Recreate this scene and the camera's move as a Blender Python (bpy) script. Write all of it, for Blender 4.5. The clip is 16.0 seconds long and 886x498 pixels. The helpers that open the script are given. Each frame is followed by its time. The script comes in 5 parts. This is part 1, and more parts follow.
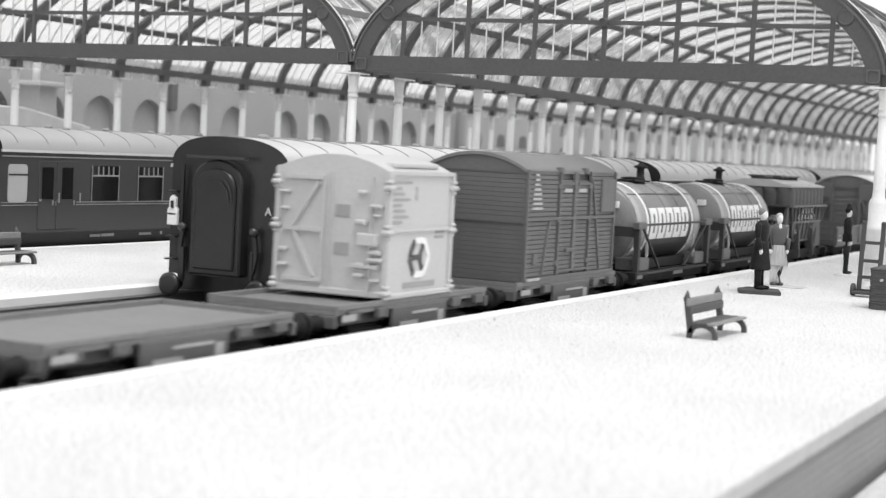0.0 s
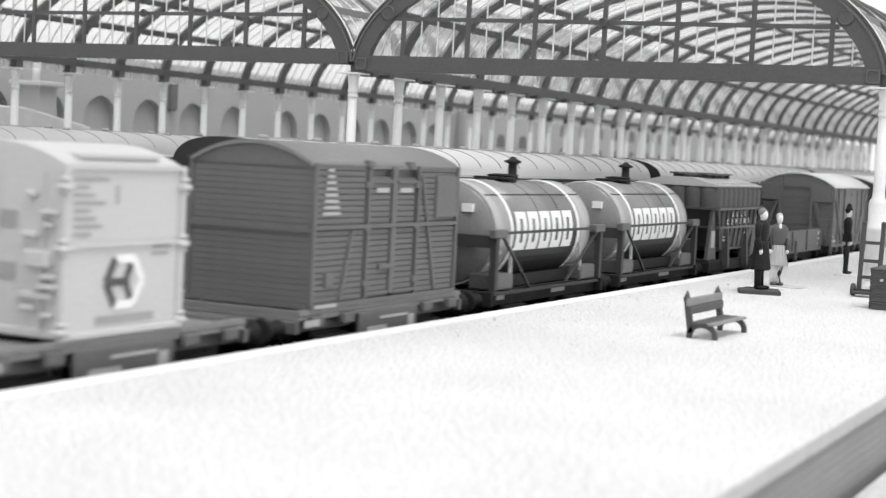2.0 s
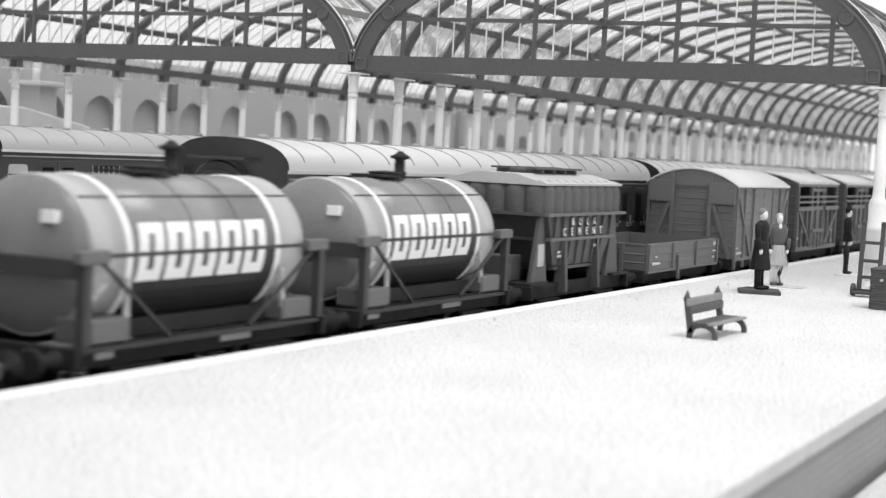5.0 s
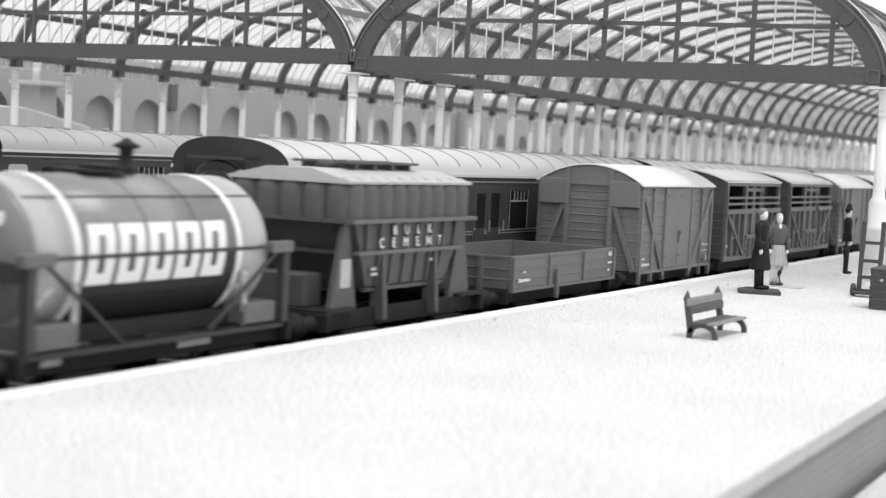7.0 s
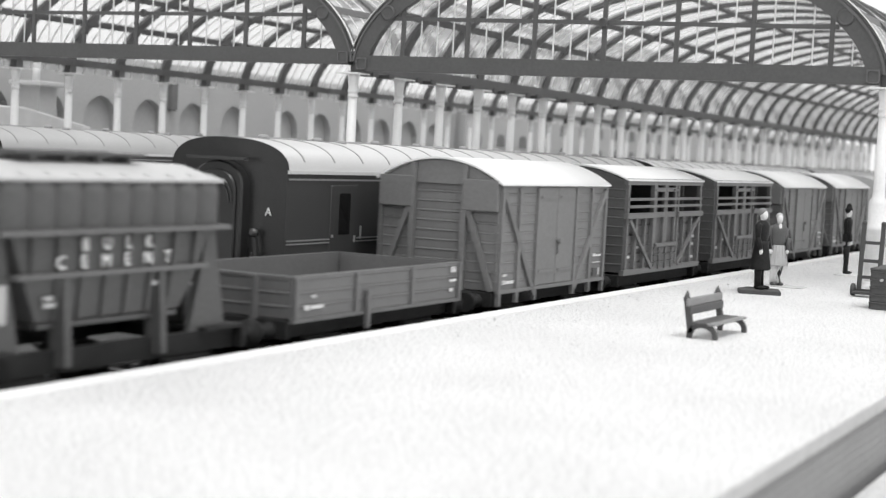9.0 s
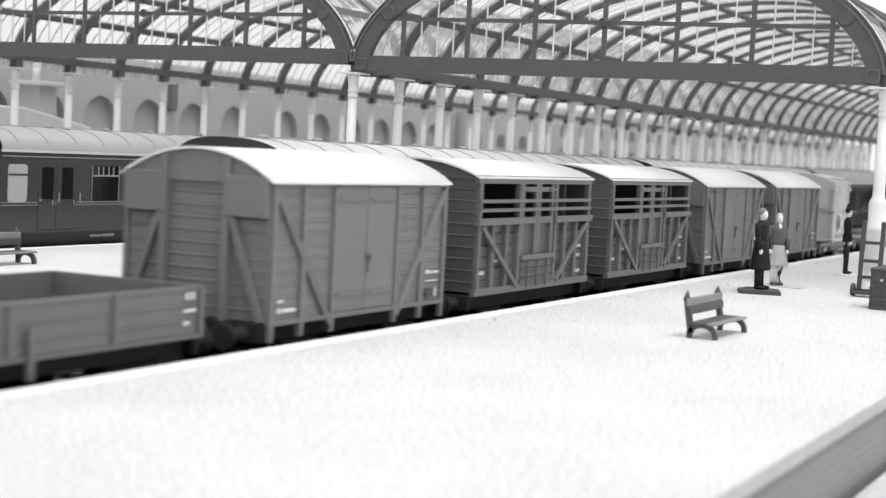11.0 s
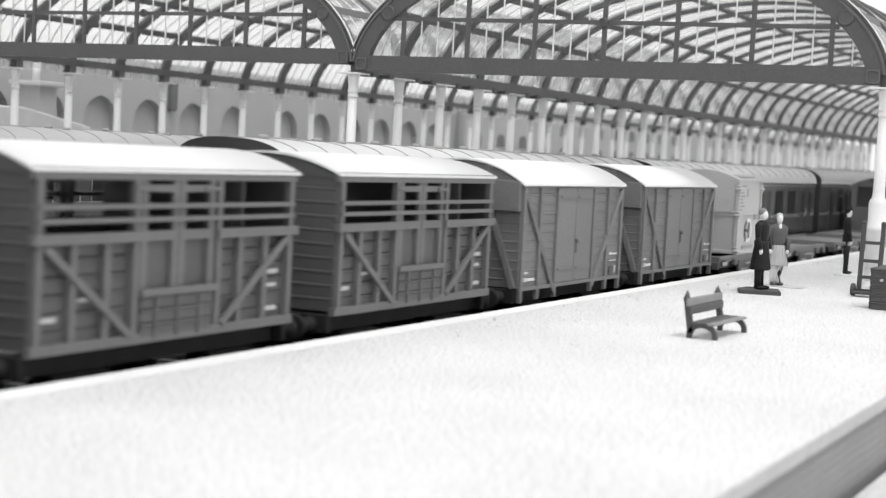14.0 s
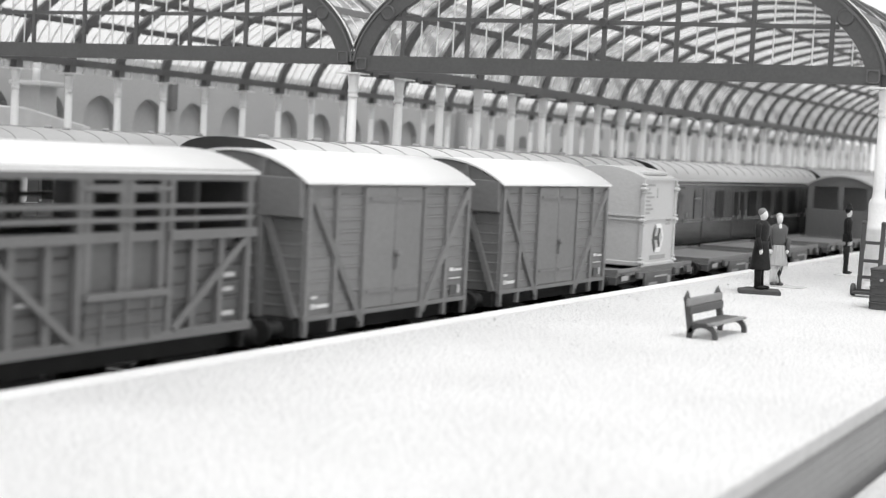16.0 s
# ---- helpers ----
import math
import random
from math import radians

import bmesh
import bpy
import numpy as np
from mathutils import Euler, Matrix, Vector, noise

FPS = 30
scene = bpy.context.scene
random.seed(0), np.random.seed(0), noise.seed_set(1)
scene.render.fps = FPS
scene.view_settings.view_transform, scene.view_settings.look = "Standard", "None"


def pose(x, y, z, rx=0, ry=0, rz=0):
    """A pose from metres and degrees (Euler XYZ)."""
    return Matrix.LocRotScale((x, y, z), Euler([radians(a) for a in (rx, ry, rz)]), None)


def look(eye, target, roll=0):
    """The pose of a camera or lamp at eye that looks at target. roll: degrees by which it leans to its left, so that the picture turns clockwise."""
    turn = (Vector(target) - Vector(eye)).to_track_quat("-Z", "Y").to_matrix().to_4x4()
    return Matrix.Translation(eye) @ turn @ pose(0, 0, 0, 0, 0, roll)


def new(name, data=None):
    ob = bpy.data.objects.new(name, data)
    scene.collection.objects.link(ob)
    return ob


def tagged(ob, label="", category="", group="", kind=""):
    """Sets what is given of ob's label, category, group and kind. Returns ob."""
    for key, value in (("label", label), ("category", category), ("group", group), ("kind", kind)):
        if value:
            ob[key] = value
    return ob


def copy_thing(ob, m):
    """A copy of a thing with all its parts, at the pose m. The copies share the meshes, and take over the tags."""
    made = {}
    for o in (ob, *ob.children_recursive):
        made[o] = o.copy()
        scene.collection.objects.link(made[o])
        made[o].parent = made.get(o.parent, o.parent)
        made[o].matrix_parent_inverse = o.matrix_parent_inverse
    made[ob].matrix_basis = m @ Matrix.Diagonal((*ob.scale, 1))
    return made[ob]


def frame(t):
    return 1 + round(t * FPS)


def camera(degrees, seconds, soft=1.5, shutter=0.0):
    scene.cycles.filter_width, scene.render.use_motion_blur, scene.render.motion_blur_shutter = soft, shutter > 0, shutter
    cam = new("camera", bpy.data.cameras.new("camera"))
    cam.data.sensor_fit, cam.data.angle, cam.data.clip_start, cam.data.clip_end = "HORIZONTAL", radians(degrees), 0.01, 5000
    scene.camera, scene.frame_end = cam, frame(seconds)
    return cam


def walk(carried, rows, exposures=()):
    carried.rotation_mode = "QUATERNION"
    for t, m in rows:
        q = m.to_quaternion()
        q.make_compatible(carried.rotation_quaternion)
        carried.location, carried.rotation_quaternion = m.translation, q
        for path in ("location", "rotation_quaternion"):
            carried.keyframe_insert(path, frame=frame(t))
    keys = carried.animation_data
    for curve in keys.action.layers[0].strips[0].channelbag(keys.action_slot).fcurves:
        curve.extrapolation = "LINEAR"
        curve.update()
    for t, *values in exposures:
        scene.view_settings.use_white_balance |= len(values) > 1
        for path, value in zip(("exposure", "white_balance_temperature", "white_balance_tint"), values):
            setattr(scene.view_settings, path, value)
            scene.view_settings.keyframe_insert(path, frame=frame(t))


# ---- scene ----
S = 1 / 76.2          # a 4 mm scale model: all plan numbers below are full-size metres, built at S


def P(x, y, z, rx=0, ry=0, rz=0):
    return pose(x * S, y * S, z * S, rx, ry, rz)


# ---- camera ----
EYE = Vector((0.0, -11.19, 2.72))
YAW, DIP = radians(63.886), radians(3.534)
AIM = EYE + Vector((math.sin(YAW) * math.cos(DIP), math.cos(YAW) * math.cos(DIP), -math.sin(DIP)))
cam = camera(31.1, 16.0, soft=1.3, shutter=0.85)
cam.data.dof.use_dof, cam.data.dof.focus_distance, cam.data.dof.aperture_fstop = True, 34.0 * S, 41.0
walk(cam, [(0, look(EYE * S, AIM * S, 2.963)), (16, look(EYE * S, AIM * S, 2.963))], exposures=[(0, 0.12), (16, 0.12)])

# ---- light: a bright plain room with soft light from above ----
world = bpy.data.worlds.new("room_light")
scene.world = world
world.use_nodes = True
world.node_tree.nodes["Background"].inputs["Color"].default_value = (1, 1, 1, 1)
world.node_tree.nodes["Background"].inputs["Strength"].default_value = 0.95
lamp = bpy.data.lights.new("soft_sun", "SUN")
lamp.energy, lamp.angle = 1.5, radians(25)
new("soft_sun", lamp).matrix_world = look((-0.4, -0.6, 1.6), (0, 0, 0))


# ---- materials: grey values only, as in the black and white film ----
def grey(name, base, rough=0.6, metal=0.0, var=0.15, scale=3.0, bump=0.1, fine=40.0, rnd=0.0, spec=0.5):
    """Two scales of noise on the base value, fine relief, and a little change from piece to piece."""
    m = bpy.data.materials.new(name)
    m.use_nodes = True
    nt = m.node_tree
    b = nt.nodes["Principled BSDF"]
    b.inputs["Roughness"].default_value, b.inputs["Metallic"].default_value = rough, metal
    b.inputs["Specular IOR Level"].default_value = spec
    tc = nt.nodes.new("ShaderNodeTexCoord")
    n1, n2 = nt.nodes.new("ShaderNodeTexNoise"), nt.nodes.new("ShaderNodeTexNoise")
    for n, sc in ((n1, scale), (n2, fine)):
        n.inputs["Scale"].default_value, n.inputs["Detail"].default_value = sc / S, 4
        nt.links.new(tc.outputs["Object"], n.inputs["Vector"])
    mix = nt.nodes.new("ShaderNodeMath")
    mix.operation = "MULTIPLY_ADD"
    mix.inputs[1].default_value = 0.6
    nt.links.new(n2.outputs["Fac"], mix.inputs[0])
    half = nt.nodes.new("ShaderNodeMath")
    half.operation = "MULTIPLY"
    half.inputs[1].default_value = 0.4
    nt.links.new(n1.outputs["Fac"], half.inputs[0])
    nt.links.new(half.outputs[0], mix.inputs[2])
    ramp = nt.nodes.new("ShaderNodeMapRange")
    ramp.inputs[1].default_value, ramp.inputs[2].default_value = 0.3, 0.7
    ramp.inputs[3].default_value, ramp.inputs[4].default_value = base * (1 - var), base * (1 + var)
    nt.links.new(mix.outputs[0], ramp.inputs[0])
    last = ramp.outputs[0]
    if rnd:
        oi = nt.nodes.new("ShaderNodeObjectInfo")
        r2 = nt.nodes.new("ShaderNodeMapRange")
        r2.inputs[3].default_value, r2.inputs[4].default_value = 1 - rnd, 1 + rnd
        nt.links.new(oi.outputs["Random"], r2.inputs[0])
        mul = nt.nodes.new("ShaderNodeMath")
        mul.operation = "MULTIPLY"
        nt.links.new(last, mul.inputs[0])
        nt.links.new(r2.outputs[0], mul.inputs[1])
        last = mul.outputs[0]
    nt.links.new(last, b.inputs["Base Color"])
    if bump:
        bp = nt.nodes.new("ShaderNodeBump")
        bp.inputs["Strength"].default_value, bp.inputs["Distance"].default_value = bump, 0.02 * S * 3
        nt.links.new(n2.outputs["Fac"], bp.inputs["Height"])
        nt.links.new(bp.outputs["Normal"], b.inputs["Normal"])
    return m


def glazing(name, clear, base):
    """Slightly frosted clear plastic: part see-through, part diffusing, with gloss."""
    m = bpy.data.materials.new(name)
    m.use_nodes = True
    nt = m.node_tree
    nt.nodes.clear()
    out = nt.nodes.new("ShaderNodeOutputMaterial")
    tr, tl, gl, df = (nt.nodes.new("ShaderNodeBsdf" + k) for k in ("Transparent", "Translucent", "Glossy", "Diffuse"))
    tr.inputs["Color"].default_value = (0.98, 0.98, 0.98, 1)
    dirt, dr = nt.nodes.new("ShaderNodeTexNoise"), nt.nodes.new("ShaderNodeMapRange")
    dirt.inputs["Scale"].default_value, dirt.inputs["Detail"].default_value = 1.6 / S, 6
    dr.inputs[1].default_value, dr.inputs[2].default_value = 0.35, 0.65
    dr.inputs[3].default_value, dr.inputs[4].default_value = base * 0.85, base
    nt.links.new(dirt.outputs["Fac"], dr.inputs[0])
    nt.links.new(dr.outputs[0], tl.inputs["Color"])
    df.inputs["Color"].default_value = (base, base, base, 1)
    gl.inputs["Roughness"].default_value = 0.1
    tc, no = nt.nodes.new("ShaderNodeTexCoord"), nt.nodes.new("ShaderNodeTexNoise")
    no.inputs["Scale"].default_value = 0.6 / S
    nt.links.new(tc.outputs["Object"], no.inputs["Vector"])
    nt.links.new(tc.outputs["Object"], dirt.inputs["Vector"])
    mr = nt.nodes.new("ShaderNodeMapRange")
    mr.inputs[1].default_value, mr.inputs[2].default_value = 0.3, 0.7
    mr.inputs[3].default_value, mr.inputs[4].default_value = 1 - clear - 0.12, 1 - clear + 0.12
    nt.links.new(no.outputs["Fac"], mr.inputs[0])
    a, b, c = (nt.nodes.new("ShaderNodeMixShader") for _ in range(3))
    nt.links.new(tl.outputs[0], a.inputs[1]), nt.links.new(df.outputs[0], a.inputs[2])
    a.inputs[0].default_value = 0.45
    nt.links.new(mr.outputs[0], b.inputs[0])
    nt.links.new(tr.outputs[0], b.inputs[1]), nt.links.new(a.outputs[0], b.inputs[2])
    lw, pw, sc_ = nt.nodes.new("ShaderNodeLayerWeight"), nt.nodes.new("ShaderNodeMath"), nt.nodes.new("ShaderNodeMath")
    lw.inputs[0].default_value = 0.5
    pw.operation, pw.inputs[1].default_value = "POWER", 5.0
    sc_.operation, sc_.inputs[1].default_value, sc_.inputs[2].default_value = "MULTIPLY_ADD", 0.4, 0.04
    nt.links.new(lw.outputs["Facing"], pw.inputs[0]), nt.links.new(pw.outputs[0], sc_.inputs[0])
    nt.links.new(sc_.outputs[0], c.inputs[0])
    wave, bp = nt.nodes.new("ShaderNodeTexNoise"), nt.nodes.new("ShaderNodeBump")
    wave.inputs["Scale"].default_value = 1.1 / S
    bp.inputs["Strength"].default_value, bp.inputs["Distance"].default_value = 0.25, 0.08 * S
    nt.links.new(tc.outputs["Object"], wave.inputs["Vector"])
    nt.links.new(wave.outputs["Fac"], bp.inputs["Height"]), nt.links.new(bp.outputs["Normal"], gl.inputs["Normal"])
    nt.links.new(b.outputs[0], c.inputs[1]), nt.links.new(gl.outputs[0], c.inputs[2])
    nt.links.new(c.outputs[0], out.inputs["Surface"])
    return m


def gritty(name, base, dark, cut):
    """Pale ground sprinkled with fine dark grains over a slow change of tone."""
    m = grey(name, base, 0.9, var=0.12, scale=0.35, bump=1.0, fine=24)
    nt = m.node_tree
    b = nt.nodes["Principled BSDF"]
    tone = b.inputs["Base Color"].links[0].from_socket
    tc, no, ramp, mul = (nt.nodes.new("ShaderNode" + k) for k in ("TexCoord", "TexNoise", "MapRange", "Math"))
    no.inputs["Scale"].default_value, no.inputs["Detail"].default_value = 22 / S, 2
    nt.links.new(tc.outputs["Object"], no.inputs["Vector"])
    ramp.inputs[1].default_value, ramp.inputs[2].default_value = cut - 0.07, cut + 0.07
    ramp.inputs[3].default_value, ramp.inputs[4].default_value = dark, 1.0
    nt.links.new(no.outputs["Fac"], ramp.inputs[0])
    mul.operation = "MULTIPLY"
    nt.links.new(tone, mul.inputs[0]), nt.links.new(ramp.outputs[0], mul.inputs[1])
    nt.links.new(mul.outputs[0], b.inputs["Base Color"])
    return m


M_PLAT = gritty("platform_grit", 0.88, 0.6, 0.43)
M_GRIT = grey("loose_grit", 0.3, 0.9, var=0.3)
M_COPE = grey("white_edge_paint", 0.9, 0.7, var=0.06, scale=1.0)
M_FACE = grey("platform_face", 0.27, 0.85, var=0.13, scale=0.5, bump=0.15, fine=12)
M_SLAB = grey("slab_edge", 0.5, 0.85, var=0.15, scale=2, fine=14)
M_BALLAST = grey("ballast", 0.12, 0.95, var=0.7, scale=3, bump=1.0, fine=11)
M_PALE = grey("pale_grit", 0.62, 0.95, var=0.25, scale=2, bump=0.6, fine=10)
M_SLEEPER = grey("sleeper", 0.05, 0.85, var=0.3, rnd=0.2)
M_RAIL = grey("rail_steel", 0.25, 0.35, 0.8, var=0.2)
M_IRON = grey("painted_ironwork", 0.085, 0.5, var=0.12, scale=1.5, fine=12)
M_RIB = grey("roof_rib", 0.12, 0.55, var=0.15, scale=1.5, fine=12)
M_WHITE = grey("white_column_paint", 0.78, 0.45, var=0.06, scale=2, fine=15)
M_BRICK = grey("rear_brick", 0.43, 0.85, var=0.06, scale=0.6, bump=0.06, fine=9)
M_BRICKD = grey("arch_ring", 0.16, 0.85, var=0.15, scale=1.2, fine=9)
M_STONE = grey("pale_stone", 0.55, 0.8, var=0.1)
M_GLASS = glazing("roof_glazing", 0.62, 0.98)
M_BAR = grey("white_glazing_bar", 0.75, 0.5)
M_VAN = grey("van_paint", 0.165, 0.5, var=0.12, scale=0.8, fine=14, rnd=0.05)
M_VAND = grey("van_ironwork_and_shade", 0.135, 0.5, var=0.12, scale=0.8, fine=14)
M_CATF = grey("cattle_wagon_frame", 0.135, 0.5, var=0.14, scale=0.8, fine=14)
M_CAT = grey("cattle_wagon_paint", 0.085, 0.5, var=0.14, scale=0.8, fine=14, rnd=0.06)
M_ROOFW = grey("white_roof", 0.8, 0.55, var=0.06, scale=0.6)
M_ROOFC = grey("cattle_roof", 0.72, 0.55, var=0.12, scale=0.5)
M_ROOFL = grey("light_roof", 0.5, 0.55, var=0.1, scale=0.6)
M_FURN = grey("furniture_container_paint", 0.128, 0.5, var=0.12, scale=0.8, fine=14, rnd=0.04)
M_FURNR = grey("container_roof_paint", 0.2, 0.55, var=0.12, scale=0.6, fine=14)
M_LIGHT = grey("pale_container_paint", 0.54, 0.45, var=0.06, scale=0.8, fine=14)
M_LIGHTD = grey("container_faded_print", 0.34, 0.5, var=0.1)
M_DECK = grey("flat_deck", 0.21, 0.6, var=0.12, scale=1, fine=10)
M_FRAME = grey("wagon_frame_paint", 0.12, 0.5, var=0.15, scale=1, fine=12)
M_BLACK = grey("black_underframe", 0.026, 0.6, var=0.4, scale=2, spec=0.15)
M_TANK = grey("tank_paint", 0.24, 0.24, var=0.1, scale=0.8, fine=16)
M_TANKL = grey("tank_ring_paint", 0.42, 0.22, var=0.08, scale=0.8, fine=16)
M_TANKE = grey("tank_end_paint", 0.2, 0.25, var=0.1, scale=0.8, fine=16)
# dark reflection of the underside, painted low on the tank barrel
M_TANKB = grey("tank_belly_reflection", 0.025, 0.4, var=0.2, scale=1, spec=0.25)
M_TANKF = grey("tank_frame", 0.05, 0.5, var=0.2, scale=1, spec=0.3)
M_MARK = grey("white_marking", 0.85, 0.6, var=0.04)
M_MARKL = grey("dulled_white_marking", 0.62, 0.6, var=0.25, fine=20)
M_MARKG = grey("faded_marking", 0.45, 0.6, var=0.2)
M_HOP = grey("hopper_paint", 0.075, 0.5, var=0.18, scale=0.9, fine=13)
M_HOPT = grey("hopper_top", 0.5, 0.5, var=0.12)
M_OPEN = grey("open_wagon_paint", 0.13, 0.5, var=0.12, scale=0.9, fine=13, rnd=0.05)
M_INSIDE = grey("wagon_inside", 0.07, 0.7, var=0.2)
M_COACH = grey("coach_paint", 0.055, 0.22, var=0.06, scale=0.5, bump=0.02)
M_COACHB = grey("coach_black", 0.024, 0.3, var=0.25, bump=0.03, spec=0.5)
M_COACHD = grey("roof_rib_line", 0.3, 0.5)
M_COACHG = grey("dull_coach_roof", 0.4, 0.5, var=0.1, scale=0.5)
M_COACHR = grey("coach_roof", 0.58, 0.4, var=0.08, scale=0.5)
M_CREAM = grey("cream_line", 0.25, 0.5, var=0.1)
M_WIN = grey("dark_window", 0.012, 0.1, var=0.2, bump=0, spec=0.3)
M_WINF = grey("dull_window", 0.16, 0.5, var=0.2)
M_WINL = grey("whitened_window", 0.4, 0.3, var=0.08)
M_BENCH = grey("bench_paint", 0.07, 0.5, var=0.2, fine=18)
M_BENCHL = grey("bench_slat_worn", 0.24, 0.5, var=0.2, fine=18)
M_COAT = grey("dark_coat", 0.016, 0.5, var=0.4, fine=16, spec=0.2)
M_HAIR = grey("hair", 0.2, 0.5)
M_FAIR = grey("fair_hair", 0.5, 0.5, var=0.2)
M_SKIN = grey("doll_face", 0.75, 0.5, var=0.05)
M_JACKET = grey("grey_jacket", 0.09, 0.5, var=0.2)
M_SKIRT = grey("pale_skirt", 0.42, 0.55, var=0.2)
M_WOOD = grey("trolley_wood", 0.06, 0.6, var=0.25, fine=18)


# ---- mesh helpers ----
def bx(bm, x0, x1, y0, y1, z0, z1, mi=0):
    v = [bm.verts.new((x, y, z)) for x in (x0, x1) for y in (y0, y1) for z in (z0, z1)]
    for q in ((0, 1, 3, 2), (4, 6, 7, 5), (0, 4, 5, 1), (2, 3, 7, 6), (0, 2, 6, 4), (1, 5, 7, 3)):
        bm.faces.new([v[i] for i in q]).material_index = mi
    return bm


def bar(bm, a, b, w, h, up=(0, 0, 1), mi=0):
    """A beam of width w and height h from a to b."""
    a, b = Vector(a), Vector(b)
    d = (b - a).normalized()
    side = d.cross(Vector(up))
    side = side.normalized() if side.length > 1e-5 else Vector((0, 1, 0))
    u = side.cross(d).normalized()
    v = [bm.verts.new(p + side * (i * w / 2) + u * (j * h / 2)) for p in (a, b) for i, j in ((-1, -1), (1, -1), (1, 1), (-1, 1))]
    for q in ((0, 1, 2, 3), (7, 6, 5, 4), (0, 4, 5, 1), (1, 5, 6, 2), (2, 6, 7, 3), (3, 7, 4, 0)):
        bm.faces.new([v[i] for i in q]).material_index = mi
    return bm


def lathe(bm, prof, axis="z", n=16, origin=(0, 0, 0), smooth=True, mi=0):
    """Turn a profile of (radius, height) about an axis."""
    o = Vector(origin)
    rings = []
    for r, h in prof:
        ring = []
        for k in range(n):
            a = 2 * math.pi * k / n
            c, s = r * math.cos(a), r * math.sin(a)
            ring.append(bm.verts.new(o + Vector({"z": (c, s, h), "x": (h, c, s), "y": (s, h, c)}[axis])))
        rings.append(ring)
    for a, b in zip(rings, rings[1:]):
        for k in range(n):
            f = bm.faces.new((a[k], a[(k + 1) % n], b[(k + 1) % n], b[k]))
            f.smooth, f.material_index = smooth, mi
    for ring, flip in ((rings[0], True), (rings[-1], False)):
        f = bm.faces.new(ring[::-1] if flip else ring)
        f.material_index = mi
    return bm


def prism(bm, pts, axis, a0, a1, smooth=False, mi=0):
    """Extrude a closed outline: axis x takes (y, z) points, axis y takes (x, z), axis z takes (x, y)."""
    def at(p, a):
        return {"x": (a, p[0], p[1]), "y": (p[0], a, p[1]), "z": (p[0], p[1], a)}[axis]
    lo = [bm.verts.new(at(p, a0)) for p in pts]
    hi = [bm.verts.new(at(p, a1)) for p in pts]
    n = len(pts)
    bm.faces.new(lo).material_index = mi
    bm.faces.new(hi[::-1]).material_index = mi
    for k in range(n):
        f = bm.faces.new((lo[k], lo[(k + 1) % n], hi[(k + 1) % n], hi[k]))
        f.smooth, f.material_index = smooth, mi
    return bm


def bent(bm, path, w, h, axis, mi=0, smooth=True):
    """A band along a path in a plane; axis is the plane's normal, w the width along it, h the depth in the plane."""
    rows = []
    for i, p in enumerate(path):
        a, b = Vector(path[max(0, i - 1)]), Vector(path[min(len(path) - 1, i + 1)])
        d = (b - a).normalized()
        ax = Vector({"x": (1, 0, 0), "y": (0, 1, 0), "z": (0, 0, 1)}[axis])
        nrm = ax.cross(d).normalized()
        rows.append([bm.verts.new(Vector(p) + ax * (i2 * w / 2) + nrm * (j * h / 2)) for i2, j in ((-1, -1), (1, -1), (1, 1), (-1, 1))])
    for a, b in zip(rows, rows[1:]):
        for k in range(4):
            f = bm.faces.new((a[k], a[(k + 1) % 4], b[(k + 1) % 4], b[k]))
            f.material_index, f.smooth = mi, False
    bm.faces.new(rows[0][::-1]).material_index = mi
    bm.faces.new(rows[-1]).material_index = mi
    return bm


def soften(bm, w=0.02, seg=1):
    bmesh.ops.recalc_face_normals(bm, faces=bm.faces)
    bmesh.ops.bevel(bm, geom=bm.edges[:], offset=w, segments=seg, affect="EDGES", clamp_overlap=True)
    return bm


def mesh_of(name, bm, mats):
    bmesh.ops.recalc_face_normals(bm, faces=bm.faces)
    bmesh.ops.scale(bm, vec=(S, S, S), verts=bm.verts)
    me = bpy.data.meshes.new(name)
    bm.to_mesh(me)
    bm.free()
    for m in (mats if isinstance(mats, (list, tuple)) else [mats]):
        me.materials.append(m)
    return me


def part(name, bm, mat, parent=None, label="", m=None):
    ob = new(name, mesh_of(name, bm, mat))
    if parent:
        ob.parent = parent
    if m is not None:
        ob.matrix_basis = m
    return tagged(ob, label) if label else ob


def piece(name, me, parent, m, kind=""):
    ob = new(name, me)
    ob.parent, ob.matrix_basis = parent, m
    return tagged(ob, kind=kind) if kind else ob


def thing(name, m, label, category, group="", kind=""):
    ob = new(name)
    ob.empty_display_size = 0.01
    ob.matrix_basis = m
    return tagged(ob, label, category, group, kind)


def B():
    return bmesh.new()


def arc(y0, y1, z0, rise, n=14):
    """Points of a shallow roof arc from y0 to y1 over z0."""
    w = (y1 - y0) / 2
    r = (w * w + rise * rise) / (2 * rise)
    out = []
    for i in range(n + 1):
        y = -w + 2 * w * i / n
        out.append(((y0 + y1) / 2 + y, z0 + math.sqrt(r * r - y * y) - (r - rise)))
    return out


def lettering(text, size, name, mat, parent, m, label):
    cu = bpy.data.curves.new(name, "FONT")
    cu.body, cu.size, cu.extrude, cu.align_x = text, size * S, 0.006 * S, "CENTER"
    tmp = bpy.data.objects.new(name, cu)
    me = bpy.data.meshes.new_from_object(tmp)
    bpy.data.objects.remove(tmp)
    me.materials.clear()
    me.materials.append(mat)
    ob = new(name, me)
    ob.parent, ob.matrix_basis = parent, m
    return tagged(ob, label)


# ---- ground, tracks, platforms ----
RAIL = -0.96
T1, T2, T3 = 1.58, 4.56, 15.1      # track centre lines
X0, X1 = -30, 260


